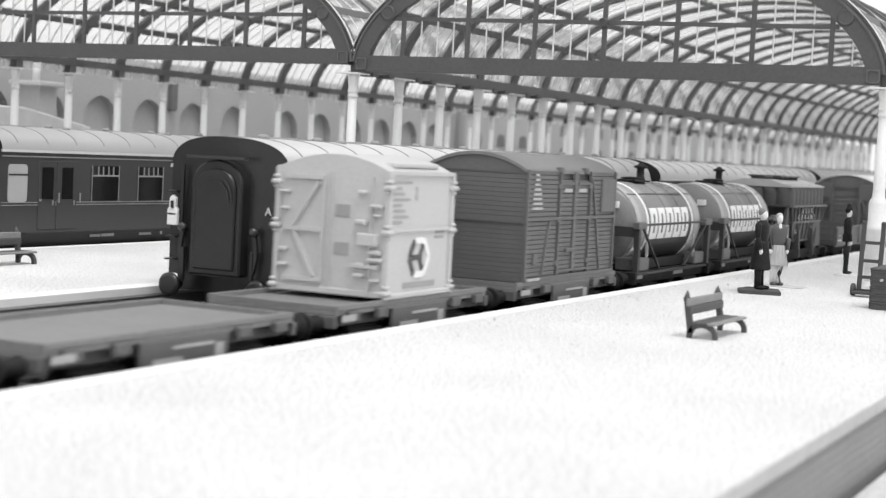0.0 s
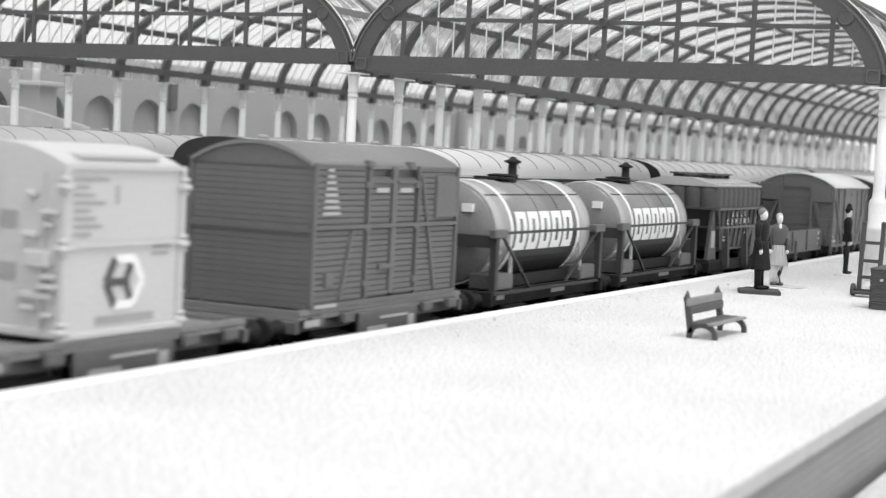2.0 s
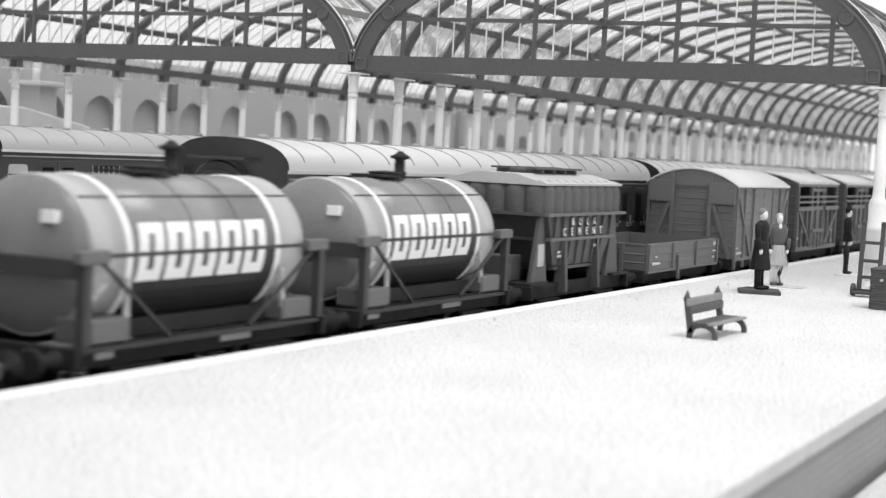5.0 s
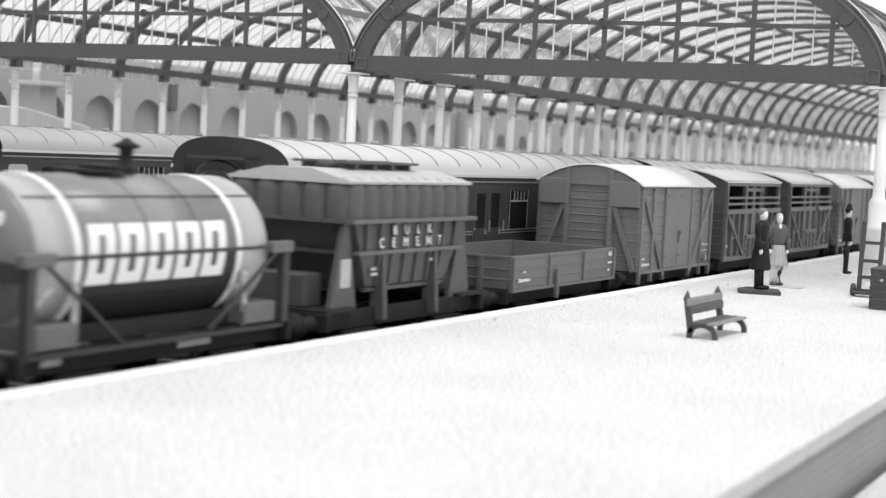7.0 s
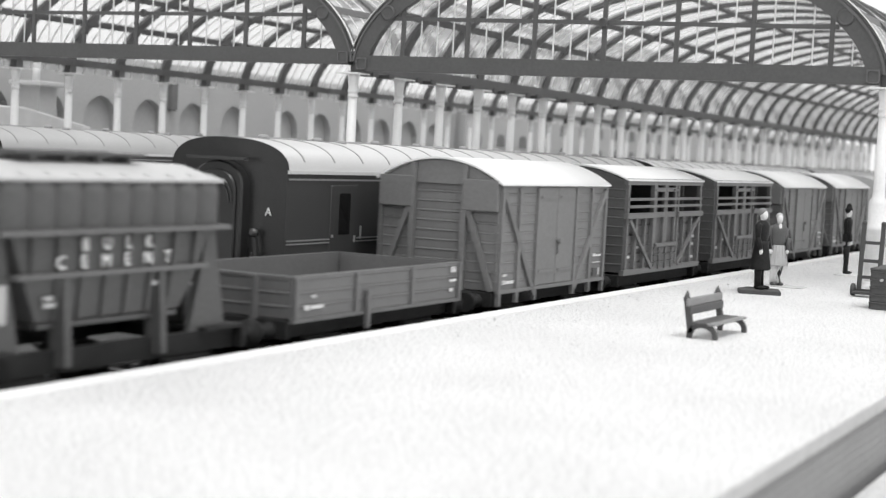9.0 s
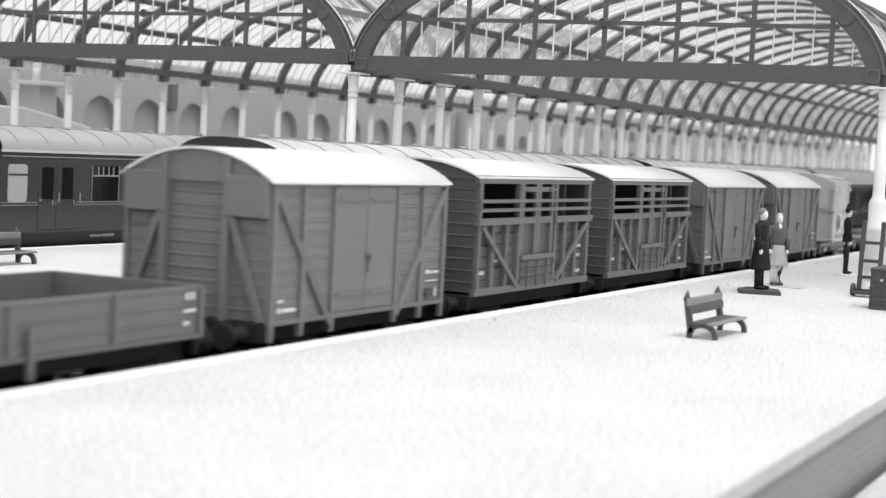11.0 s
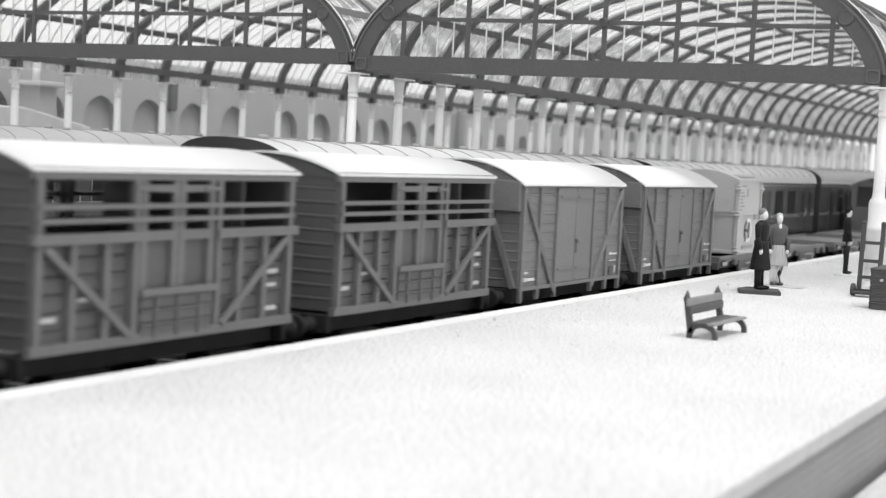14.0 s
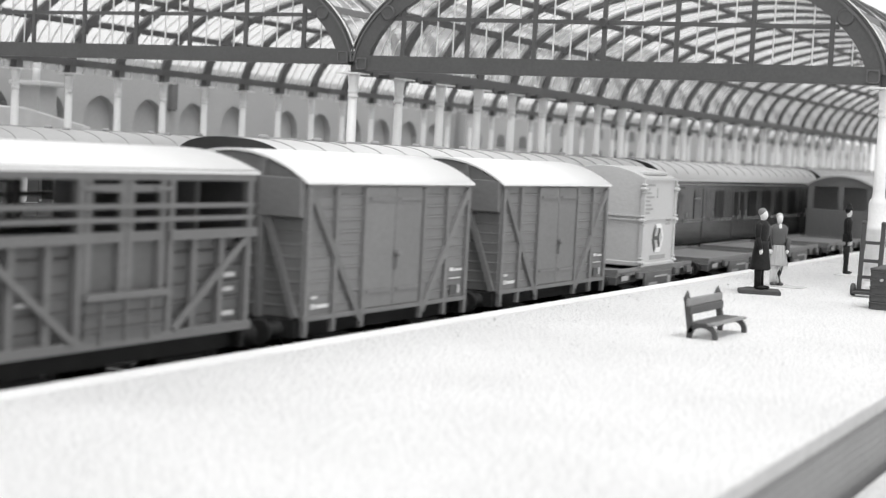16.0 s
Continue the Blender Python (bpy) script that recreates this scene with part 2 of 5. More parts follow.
def setting():
    g = B()
    bx(g, -70, 300, -60, 80, RAIL - 0.75, RAIL - 0.45)
    tagged(part("ground", g, M_BALLAST), "dark grey model ballast and baseboard under the tracks", "ground", kind="structure")
    g = B()
    bx(g, X0, X1, -30, -7.7, RAIL - 0.449, RAIL + 0.06)
    tagged(part("trackside_ground", g, M_PALE), "pale gritty trackside ground beside the platform wall", "ground", kind="structure")
    for nm, ya, yb, lab in (("platform_near", -7.61, 0.0, "wide pale gritty station platform with a white edge line"),
                            ("platform_far", 6.06, 13.42, "pale gritty island platform with a white edge line"),
                            ("platform_rear", 16.75, 24.85, "pale gritty platform below the rear wall")):
        root = thing(nm, P(0, 0, 0), lab, "platform", kind="structure")
        g = B()
        bx(g, X0, X1, ya + 0.06, yb - 0.06, RAIL - 0.449, -0.16)
        part("wall", g, M_FACE, root, "grey platform side wall")
        for k in range(7 if nm == "platform_near" else 0):
            part("course", bx(B(), X0, X1, ya + 0.048, ya + 0.0599, RAIL + 0.06 + k * 0.105, RAIL + 0.16 + k * 0.105), M_FACE, root)
        g = B()
        bx(g, X0, X1, ya, yb, -0.16, -0.01)
        part("slab", g, M_SLAB, root)
        g = B()
        bx(g, X0, X1, ya + 0.004, yb - 0.34, -0.009, 0.0) if nm == "platform_near" else bx(g, X0, X1, ya + 0.42, yb - 0.3, -0.009, 0.0)
        part("surface", g, M_PLAT, root, "pale gritty platform surface")
        edges = ((yb - 0.335, yb + 0.004),) if nm == "platform_near" else ((ya - 0.004, ya + 0.415), (yb - 0.295, yb + 0.004))
        for e0, e1 in edges:
            L = 6.0
            me = None
            for k in range(int((X1 - X0) / L)):
                if me is None:
                    me = mesh_of("edging", bx(B(), 0, L - 0.006, e0, e1, -0.12, 0.012), M_COPE)
                piece("edging", me, root, P(X0 + k * L, 0, 0))
    for yc, nm in ((T1, "track"), (T2, "track"), (T3, "track")):
        root = thing(nm, P(0, yc, RAIL), "dark model railway track with steel rails on sleepers", "track", "tracks", "structure")
        for s in (-1, 1):
            g = B()
            bx(g, X0, X1, s * 0.63 - 0.035, s * 0.63 + 0.035, -0.03, 0.0)
            bx(g, X0, X1, s * 0.63 - 0.015, s * 0.63 + 0.015, -0.13, -0.03)
            bx(g, X0, X1, s * 0.63 - 0.07, s * 0.63 + 0.07, -0.16, -0.13)
            part("rail", g, M_RAIL, root)
        me = mesh_of("sleeper", bx(B(), -0.12, 0.12, -1.25, 1.25, -0.449, -0.16), M_SLEEPER)
        for k in range(90):
            piece("sleeper", me, root, P(8 + k * 0.76, 0, 0))
        g = B()
        for k in range(170):
            bx(g, 76.4 + k * 0.76 - 0.12, 76.4 + k * 0.76 + 0.12, -1.25, 1.25, -0.449, -0.16)
        tagged(part("sleepers_beyond", g, M_SLEEPER, root), kind="stuff")


setting()

# ---- train shed ----
XS, BAY, NB = 36.7, 2.59, 46
YA, YB, YC = -4.1, 9.68, 23.4
ZC = 4.68             # top of the columns


def vault_pts(ya, yb, n=20, inset=0.0):
    """The vault's curve from one column row to the next, a half ellipse; inset moves it inwards."""
    c, a, b = (ya + yb) / 2, (yb - ya) / 2 + 0.06 - inset, 3.52 - inset
    return [(c - a * math.cos(math.pi * i / n), ZC + b * math.sin(math.pi * i / n)) for i in range(n + 1)]


def vault_at(ya, yb, deg, inset):
    """One point of the vault's curve, at an angle round it."""
    c, a, b = (ya + yb) / 2, (yb - ya) / 2 + 0.06 - inset, 3.52 - inset
    return c - a * math.cos(radians(deg)), b * math.sin(radians(deg))


def column_proto():
    col = thing("column", P(XS, YA, 0), "white painted cast iron station roof column", "column", "roof columns")
    g = B()
    bx(g, -0.3, 0.3, -0.3, 0.3, 0.0, 0.1)
    lathe(g, [(0.27, 0.1), (0.27, 0.16), (0.23, 0.2), (0.23, 0.26)], n=16)
    part("base", soften(g, 0.012), M_WHITE, col)
    g = B()
    lathe(g, [(0.215, 0.26), (0.215, 1.4), (0.235, 1.42), (0.235, 1.5), (0.205, 1.54), (0.205, 2.02), (0.19, 2.1), (0.145, 2.16), (0.135, 2.3), (0.115, 3.98)], n=18)
    part("shaft", g, M_WHITE, col)
    g = B()
    lathe(g, [(0.115, 3.98), (0.14, 4.0), (0.14, 4.05), (0.12, 4.07), (0.12, 4.11), (0.145, 4.14), (0.145, 4.17), (0.12, 4.2), (0.13, 4.35), (0.15, 4.5), (0.16, 4.6)], n=18)
    bx(g, -0.32, 0.32, -0.32, 0.32, 4.6, 4.64)
    part("capital", g, M_WHITE, col)
    return col


def shed():
    col = column_proto()
    for yr in (YA, YB, YC):
        for k in range(NB):
            if (yr, k) != (YA, 0):
                copy_thing(col, P(XS + k * BAY, yr, 0))
    roof = thing("station_roof", P(0, 0, ZC), "twin barrel vaulted station roof of dark ribs and glazing", "roof")
    L = NB * BAY
    for yr, zl, zh in ((YA, 0.0, 0.27), (YB, 0.0, 0.27), (YC, 0.2, 0.42)):
        part("gutter_beam", bx(B(), XS + 0.12, XS + L, yr - 0.17, yr + 0.17, zl, zh), M_RIB, roof)
        pad = mesh_of("beam_pad", bx(B(), -0.15, 0.15, -0.15, 0.15, -0.04, zl - 0.002 if zl else 0.05), M_RIB)
        hook = mesh_of("gutter_bracket", bx(B(), -0.16, 0.16, -0.2, 0.2, -0.09, 0.05), M_IRON)
        for k in range(1, NB):
            if zl:
                piece("beam_pad", pad, roof, P(XS + k * BAY, yr, 0))
            else:
                for f in (0.33, 0.67):
                    piece("gutter_bracket", hook, roof, P(XS + (k - f) * BAY, yr, 0))
    for ya, yb in ((YA, YB), (YB, YC)):
        rib = mesh_of("rib", bent(B(), [(0, y, z - ZC) for y, z in vault_pts(ya, yb, 28, 0.03)], 0.4, 0.15, "x"), M_RIB)
        for k in range(1, NB + 1):
            piece("rib", rib, roof, P(XS + k * BAY, 0, 0))
        out = [(y, z - ZC) for y, z in vault_pts(ya, yb, 28, 0.02)]
        g = B()
        rows = [[g.verts.new((x, y, z)) for y, z in out] for x in (0.15, BAY - 0.15)]
        for i in range(len(out) - 1):
            g.faces.new((rows[0][i], rows[0][i + 1], rows[1][i + 1], rows[1][i])).smooth = True
        glass = mesh_of("pane", g, M_GLASS)
        for k in range(NB):
            ob = piece("pane", glass, roof, P(XS + k * BAY, 0, 0))
            ob.visible_shadow = False
        for deg in (27.3, 45.2, 73.8, 106.2, 134.8, 152.7):
            y, z = vault_at(ya, yb, deg, 0.04)
            y2, z2 = vault_at(ya, yb, deg, 0.2)
            part("purlin", bar(B(), (XS, y, z), (XS + L, y, z), 0.2, 0.12, up=(0, y - y2, z - z2)), M_RIB, roof)
        g = B()
        for f in (0.29, 0.53, 0.77):
            bent(g, [(BAY * f, y, z - ZC) for y, z in vault_pts(ya, yb, 28, 0.03)], 0.05, 0.02, "x")
        gb = mesh_of("glazing_bars", g, M_BAR)
        for k in range(NB):
            piece("glazing_bars", gb, roof, P(XS + k * BAY, 0, 0), "stuff")


def end_screen(ya, yb, shift, lift, tz):
    """An arched end screen; lift raises its girder, tz are the heights of its transom's two ends."""
    c = (ya + yb) / 2
    sc = thing("end_screen", P(XS, 0, ZC), "dark painted arched iron end screen with glazing bars", "screen", "end screens")
    n = 44

    def curve(inset, a=1, b=1):
        return [(y, z - ZC) for y, z in vault_pts(ya, yb, n, inset)][a:n + 1 - b]
    part("arch", bent(B(), [(0, y, z) for y, z in curve(0.25)], 0.2, 0.46, "x"), M_IRON, sc)
    part("bead", bent(B(), [(-0.11, y, z) for y, z in curve(0.07)], 0.05, 0.05, "x"), M_RIB, sc, "raised bead round the arch")
    part("verge", bent(B(), [(0.0, y, z) for y, z in curve(-0.03)], 0.22, 0.04, "x"), M_IRON, sc, "thin roof edge above the arch")
    part("flashing", bent(B(), [(-0.08, y, z) for y, z in curve(-0.06, 2, 2)], 0.06, 0.02, "x"), M_BAR, sc, "pale flashing on the roof edge")
    part("girder", bx(B(), -0.106, 0.104, ya + 0.14, yb - 0.14, lift, lift + 0.41), M_IRON, sc, "deep plate girder along the bottom")
    inner = curve(0.4)

    def top_at(y):
        for (y1, z1), (y2, z2) in zip(inner, inner[1:]):
            if y1 <= y <= y2:
                return z1 + (z2 - z1) * (y - y1) / (y2 - y1)
        return 0.0
    for k in range(-3, 4):
        y = c + k * 1.845 + shift
        part("mullion", bar(B(), (0, y, lift + 0.4), (0, y, top_at(y)), 0.11, 0.07, up=(1, 0, 0)), M_IRON, sc)
    for k in range(-15, 16):
        y = c + k * 1.845 / 4 + shift
        if k % 4 and top_at(y) > lift + 0.7:
            part("glazing_bar", bar(B(), (0.12, y, lift + 0.4), (0.12, y, top_at(y)), 0.032, 0.03, up=(1, 0, 0)), M_BAR, sc, "thin white glazing bar")
    for dz in (0.0, 1.17):
        ys = [y for y, zz in inner if zz > tz[0] + dz]
        part("transom", bar(B(), (0, ys[0], tz[0] + dz), (0, ys[-1], tz[1] + dz), 0.06, 0.1), M_IRON, sc)
    for s in (-1, 1):
        d = 28 if s < 0 else 152
        y0, z0 = vault_at(ya, yb, d, 0.27)
        part("roundel", lathe(B(), [(0.2, -0.09), (0.2, -0.125), (0.15, -0.14), (0.13, -0.12)], axis="x", n=20, origin=(0, y0, z0)), M_IRON, sc)
        yp = c + s * (yb - c - 0.28)
        plate_ = part("corner_plate", soften(bx(B(), -0.14, -0.108, yp - 0.16, yp + 0.16, lift + 0.03, lift + 0.35), 0.03), M_IRON, sc)
        part("corner_frame", bent(B(), [(-0.15, yp + 0.14 * math.copysign(abs(math.cos(a)) ** 0.4, math.cos(a)), lift + 0.19 + 0.14 * math.copysign(abs(math.sin(a)) ** 0.4, math.sin(a))) for a in [math.pi * 2 * q / 24 for q in range(25)]], 0.03, 0.03, "x"), M_RIB, plate_)
    part("boss", lathe(B(), [(0.11, -0.05), (0.11, -0.14), (0.07, -0.15), (0.07, -0.11)], axis="x", n=14, origin=(0, c - 0.05, (tz[0] + tz[1]) / 2)), M_IRON, sc)
    return sc


shed()
end_screen(YA, YB, -0.07, 0.01, (1.31, 1.39))
end_screen(YB, YC, 0.26, 0.17, (1.47, 1.45))


# ---- rear wall with blind arches ----
def rear_wall():
    yw = 27.0
    root = thing("wall_rear", P(0, 0, RAIL - 0.45), "grey rendered brick retaining wall with blind arches", "wall", kind="structure")
    b0 = -RAIL + 0.45
    g = B()
    bx(g, -20, 79.2, yw + 0.3, yw + 1.0, 0, b0 + 5.6)
    part("recess_back", g, M_BRICK, root)
    # arched openings cut as strips between the arch curves
    sp, half, crown = 2.975, 0.93, 4.12
    spring = crown - half
    for k in range(-22, 10):
        xc = 48.1 + k * sp + (1.28 if k > 3 else 0.0)      # the wall is made in lengths of a few arches each
        g = B()
        if k == 3:
            g.faces.new([g.verts.new((x, yw, z)) for x, z in ((xc + sp / 2, 0), (xc + sp / 2 + 1.28, 0), (xc + sp / 2 + 1.28, b0 + 5.6), (xc + sp / 2, b0 + 5.6))])
        n = 12
        arcp = [(xc - half * math.cos(math.pi * i / n), spring + half * math.sin(math.pi * i / n)) for i in range(n + 1)]
        # split into quads to keep the faces clean
        f0, f1 = yw, yw + 0.299
        def quad(a, b, c_, d):
            g.faces.new([g.verts.new((x, f0, z)) for x, z in (a, b, c_, d)])
        top = b0 + 5.6
        quad((xc - sp / 2, 0), (xc - half, 0), (xc - half, top), (xc - sp / 2, top))
        quad((xc + half, 0), (xc + sp / 2, 0), (xc + sp / 2, top), (xc + half, top))
        for (xa, za), (xb, zb) in zip(arcp, arcp[1:]):
            quad((xa, za + b0), (xb, zb + b0), (xb, top), (xa, top))
            g.faces.new([g.verts.new(v) for v in ((xa, f0, za + b0), (xa, f1, za + b0), (xb, f1, zb + b0), (xb, f0, zb + b0))])
        for x in (xc - half, xc + half):
            g.faces.new([g.verts.new(v) for v in ((x, f0, 0), (x, f1, 0), (x, f1, spring + b0), (x, f0, spring + b0))])
        bmesh.ops.remove_doubles(g, verts=g.verts, dist=1e-4)
        part("arch_bay", g, M_BRICK, root)
    part("pier", bx(B(), 79.15, 80.05, yw - 0.35, yw - 0.001, 0, b0 + 5.6), M_BRICK, root)
    part("rainwater_head", soften(bx(B(), 52.25, 52.65, yw - 0.25, yw - 0.001, b0 + 3.75, b0 + 4.85), 0.04), M_BRICKD, root, "small dark rainwater head")
    # windowed range beyond
    bl = thing("station_building", P(0, 0, RAIL - 0.45), "pale grey rendered station range with rows of small windows", "building")
    g = bx(B(), 80.1, 190, yw + 0.3, yw + 6, 0, b0 + 5.8)
    part("wall", g, M_BRICK, bl)
    me = None
    for k in range(34):
        for z in ((3.45,) if k < 3 else (2.9, 4.4)):
            if me is None:
                g = B()
                prism(g, [(-0.5, -0.35), (0.5, -0.35), (0.5, 0.15), (0.33, 0.33), (0, 0.4), (-0.33, 0.33), (-0.5, 0.15)], "y", -0.02, 0.1)
                me = mesh_of("window", g, M_WINF)
            piece("window", me, bl, P(82.2 + k * 3.25, yw + 0.28, b0 + z))
    # low roof and pier seen in front of the wall
    ob = thing("parapet", P(0, 0, RAIL - 0.45), "pale stone parapet with a capped square pier", "parapet")
    g = prism(B(), [(20, 0), (45.0, 0), (45.0, b0 + 2.9), (41.5, b0 + 3.45), (20, b0 + 3.45)], "y", 24.9, 26.6)
    part("block", soften(g, 0.05), M_STONE, ob)
    g = bx(B(), 42.3, 43.2, 25.0, 26.0, b0 + 2.9, b0 + 4.2)
    part("pier", g, M_BRICK, ob)
    g = bx(B(), 42.1, 43.4, 24.8, 26.2, b0 + 4.2, b0 + 4.36)
    part("cap", soften(g, 0.03), M_STONE, ob)
    g = lathe(B(), [(0.13, b0 + 4.36), (0.13, b0 + 5.0)], n=12, origin=(42.7, 25.5, 0))
    part("post", g, M_WHITE, ob)


rear_wall()


# ---- the goods train: each wagon's own space has the rail top at z = 0 ----
TRAIN = []            # (wagon, centre along the track at the start, wheelsets)
SHARED = {}


def shared(key, make):
    if key not in SHARED:
        SHARED[key] = make()
    return SHARED[key]


def wheelset_mesh():
    g = B()
    for s in (-1, 1):
        lathe(g, [(0.3, s * 0.6), (0.47, s * 0.6), (0.5, s * 0.57 if s > 0 else -0.57), (0.47, s * 0.7), (0.4, s * 0.7), (0.38, s * 0.66), (0.12, s * 0.66), (0.1, s * 0.72)], axis="y", n=20)
    lathe(g, [(0.08, -0.66), (0.08, 0.66)], axis="y", n=10)
    return mesh_of("wheelset", g, M_BLACK)


def buffer_mesh():
    g = B()
    lathe(g, [(0.13, 0), (0.13, 0.05), (0.1, 0.06), (0.09, 0.26), (0.06, 0.27), (0.06, 0.4), (0.19, 0.41), (0.2, 0.44), (0.17, 0.47)], axis="x", n=14)
    return mesh_of("buffer", g, M_BLACK)


def guard_mesh():
    g = B()
    prism(g, [(-0.45, 0.95), (-0.2, 0.3), (0.2, 0.3), (0.45, 0.95)], "y", -0.03, 0.03)
    bx(g, -0.15, 0.15, -0.14, 0.03, 0.34, 0.66)
    for k in range(4):
        bx(g, -0.5 + k * 0.08, 0.5 - k * 0.08, -0.13, -0.03, 0.86 - k * 0.05, 0.9 - k * 0.05)
    return mesh_of("axle_guard", g, M_BLACK)


def wagon(name, xc, label, group, L=5.34, base=3.05, frame_mat=None, sole_z=(0.93, 1.2)):
    w = thing(name, P(xc, T1, RAIL), label, "wagon", group)
    fm = frame_mat or M_BLACK
    for s in (-1, 1):
        part("solebar", bx(B(), -L / 2, L / 2, s * 0.95 - 0.05, s * 0.95 + 0.05, *sole_z), fm, w)
        part("headstock", soften(bx(B(), s * L / 2 - 0.06, s * L / 2 + 0.06, -1.15, 1.15, *sole_z), 0.012), fm, w)
    for sx in (-1, 1):
        for sy in (-1, 1):
            piece("buffer", shared("buffer", buffer_mesh), w, P(sx * (L / 2 + 0.06), sy * 0.86, 1.04, 0, 0, 0 if sx > 0 else 180))
            piece("axle_guard", shared("guard", guard_mesh), w, P(sx * base / 2, sy * 0.93, 0, 0, 0, 0 if sy < 0 else 180))
        g = bar(B(), (sx * (L / 2 + 0.05), 0, 1.0), (sx * (L / 2 + 0.55), 0, 0.85), 0.12, 0.08)
        bar(g, (sx * (L / 2 + 0.5), 0, 0.85), (sx * (L / 2 + 0.55), 0, 0.6), 0.3, 0.05)
        part("coupling", g, M_BLACK, w)
    g = bar(B(), (-1.1, -1.02, 0.5), (1.3, -1.02, 0.78), 0.05, 0.07)
    bar(g, (1.3, -1.02, 0.78), (1.75, -1.02, 0.85), 0.06, 0.06)
    bx(g, -0.55, -0.4, -0.7, -0.6, 0.3, 0.75)
    bx(g, 0.4, 0.55, -0.7, -0.6, 0.3, 0.75)
    part("brake_lever", g, M_BLACK, w)
    sets = []
    for sx in (-1, 1):
        o = piece("wheelset", shared("wheelset", wheelset_mesh), w, P(sx * base / 2, 0, 0.47))
        sets.append((o, sx * base / 2))
    TRAIN.append((w, xc, sets))
    return w


def arc_roof(w, L, hw, z0, rise, mat, over=0.07, th=0.06, label=""):
    pts = arc(-hw - over, hw + over, z0, rise, 20)
    g = B()
    x0, x1 = -L / 2 - over, L / 2 + over
    rows = [[g.verts.new((x, y, z - d)) for x, d in ((x0, 0), (x1, 0), (x1, th), (x0, th))] for y, z in pts]
    for p_, q_ in zip(rows, rows[1:]):
        for k in range(4):
            g.faces.new((p_[k], p_[(k + 1) % 4], q_[(k + 1) % 4], q_[k])).smooth = k in (0, 2)
    g.faces.new(rows[0])
    g.faces.new(rows[-1][::-1])
    return part("roof", g, mat, w, label)


def end_fill(w, x, hw, z0, rise, mat, t=0.06):
    """The arched head of an end wall."""
    pts = arc(-hw, hw, z0 - 0.05, rise, 16)
    part("end_head", prism(B(), pts + [(hw, z0 - 0.06), (-hw, z0 - 0.06)], "x", x - t / 2, x + t / 2), mat, w)


def plank_mesh(L, h, mat, d=0.05, axis="x"):
    def make():
        c = min(0.022, h * 0.2)
        g = B()
        if mat is M_FURN:
            e = 0.35 if axis == "flat" else 0.8
            prof = [(0, 0), (0, h), (-d + c * 1.3 * e, h), (-d, h - c * 1.2 * e), (-d, 0)]
        else:               # a moulded bead along the joint
            prof = [(0, 0), (0, h), (-d, h), (-d - 0.012, h - 0.016), (-d - 0.012, h - 0.03), (-d, h - 0.04), (-d, 0)]
        prism(g, prof, "x", 0, L)
        return mesh_of("plank", g, mat)
    return shared(("plank", round(L, 3), round(h, 3), mat.name, d, axis), make)


def marks(w, rows, y, mat=None):
    """Small painted markings that cannot be read: plain bars at (x, z, width, height)."""
    for x, z, wd, ht in rows:
        part("marking", bx(B(), x, x + wd, y - 0.004, y + 0.006, z, z + ht), mat or M_MARK, w)


def side_planks(w, spans, z0, z1, n, hw, mat):
    h = (z1 - z0) / n
    for s in (-1, 1):
        for xa, xb in spans:
            me = plank_mesh(xb - xa, h - 0.006, mat)
            for k in range(n):
                m = P(xa, -hw + 0.05, z0 + k * h) if s < 0 else P(-xa, hw - 0.05, z0 + k * h, 0, 0, 180)
                piece("plank", me, w, m)


def end_planks(w, x, y0, y1, z0, z1, n, mat):
    h = (z1 - z0) / n
    me = plank_mesh(y1 - y0, h - 0.006, mat)
    for s in (-1, 1):
        for k in range(n):
            m = P(s * x, y0, z0 + k * h, 0, 0, 90) if s > 0 else P(s * x, y1, z0 + k * h, 0, 0, -90)
            piece("plank", me, w, m)


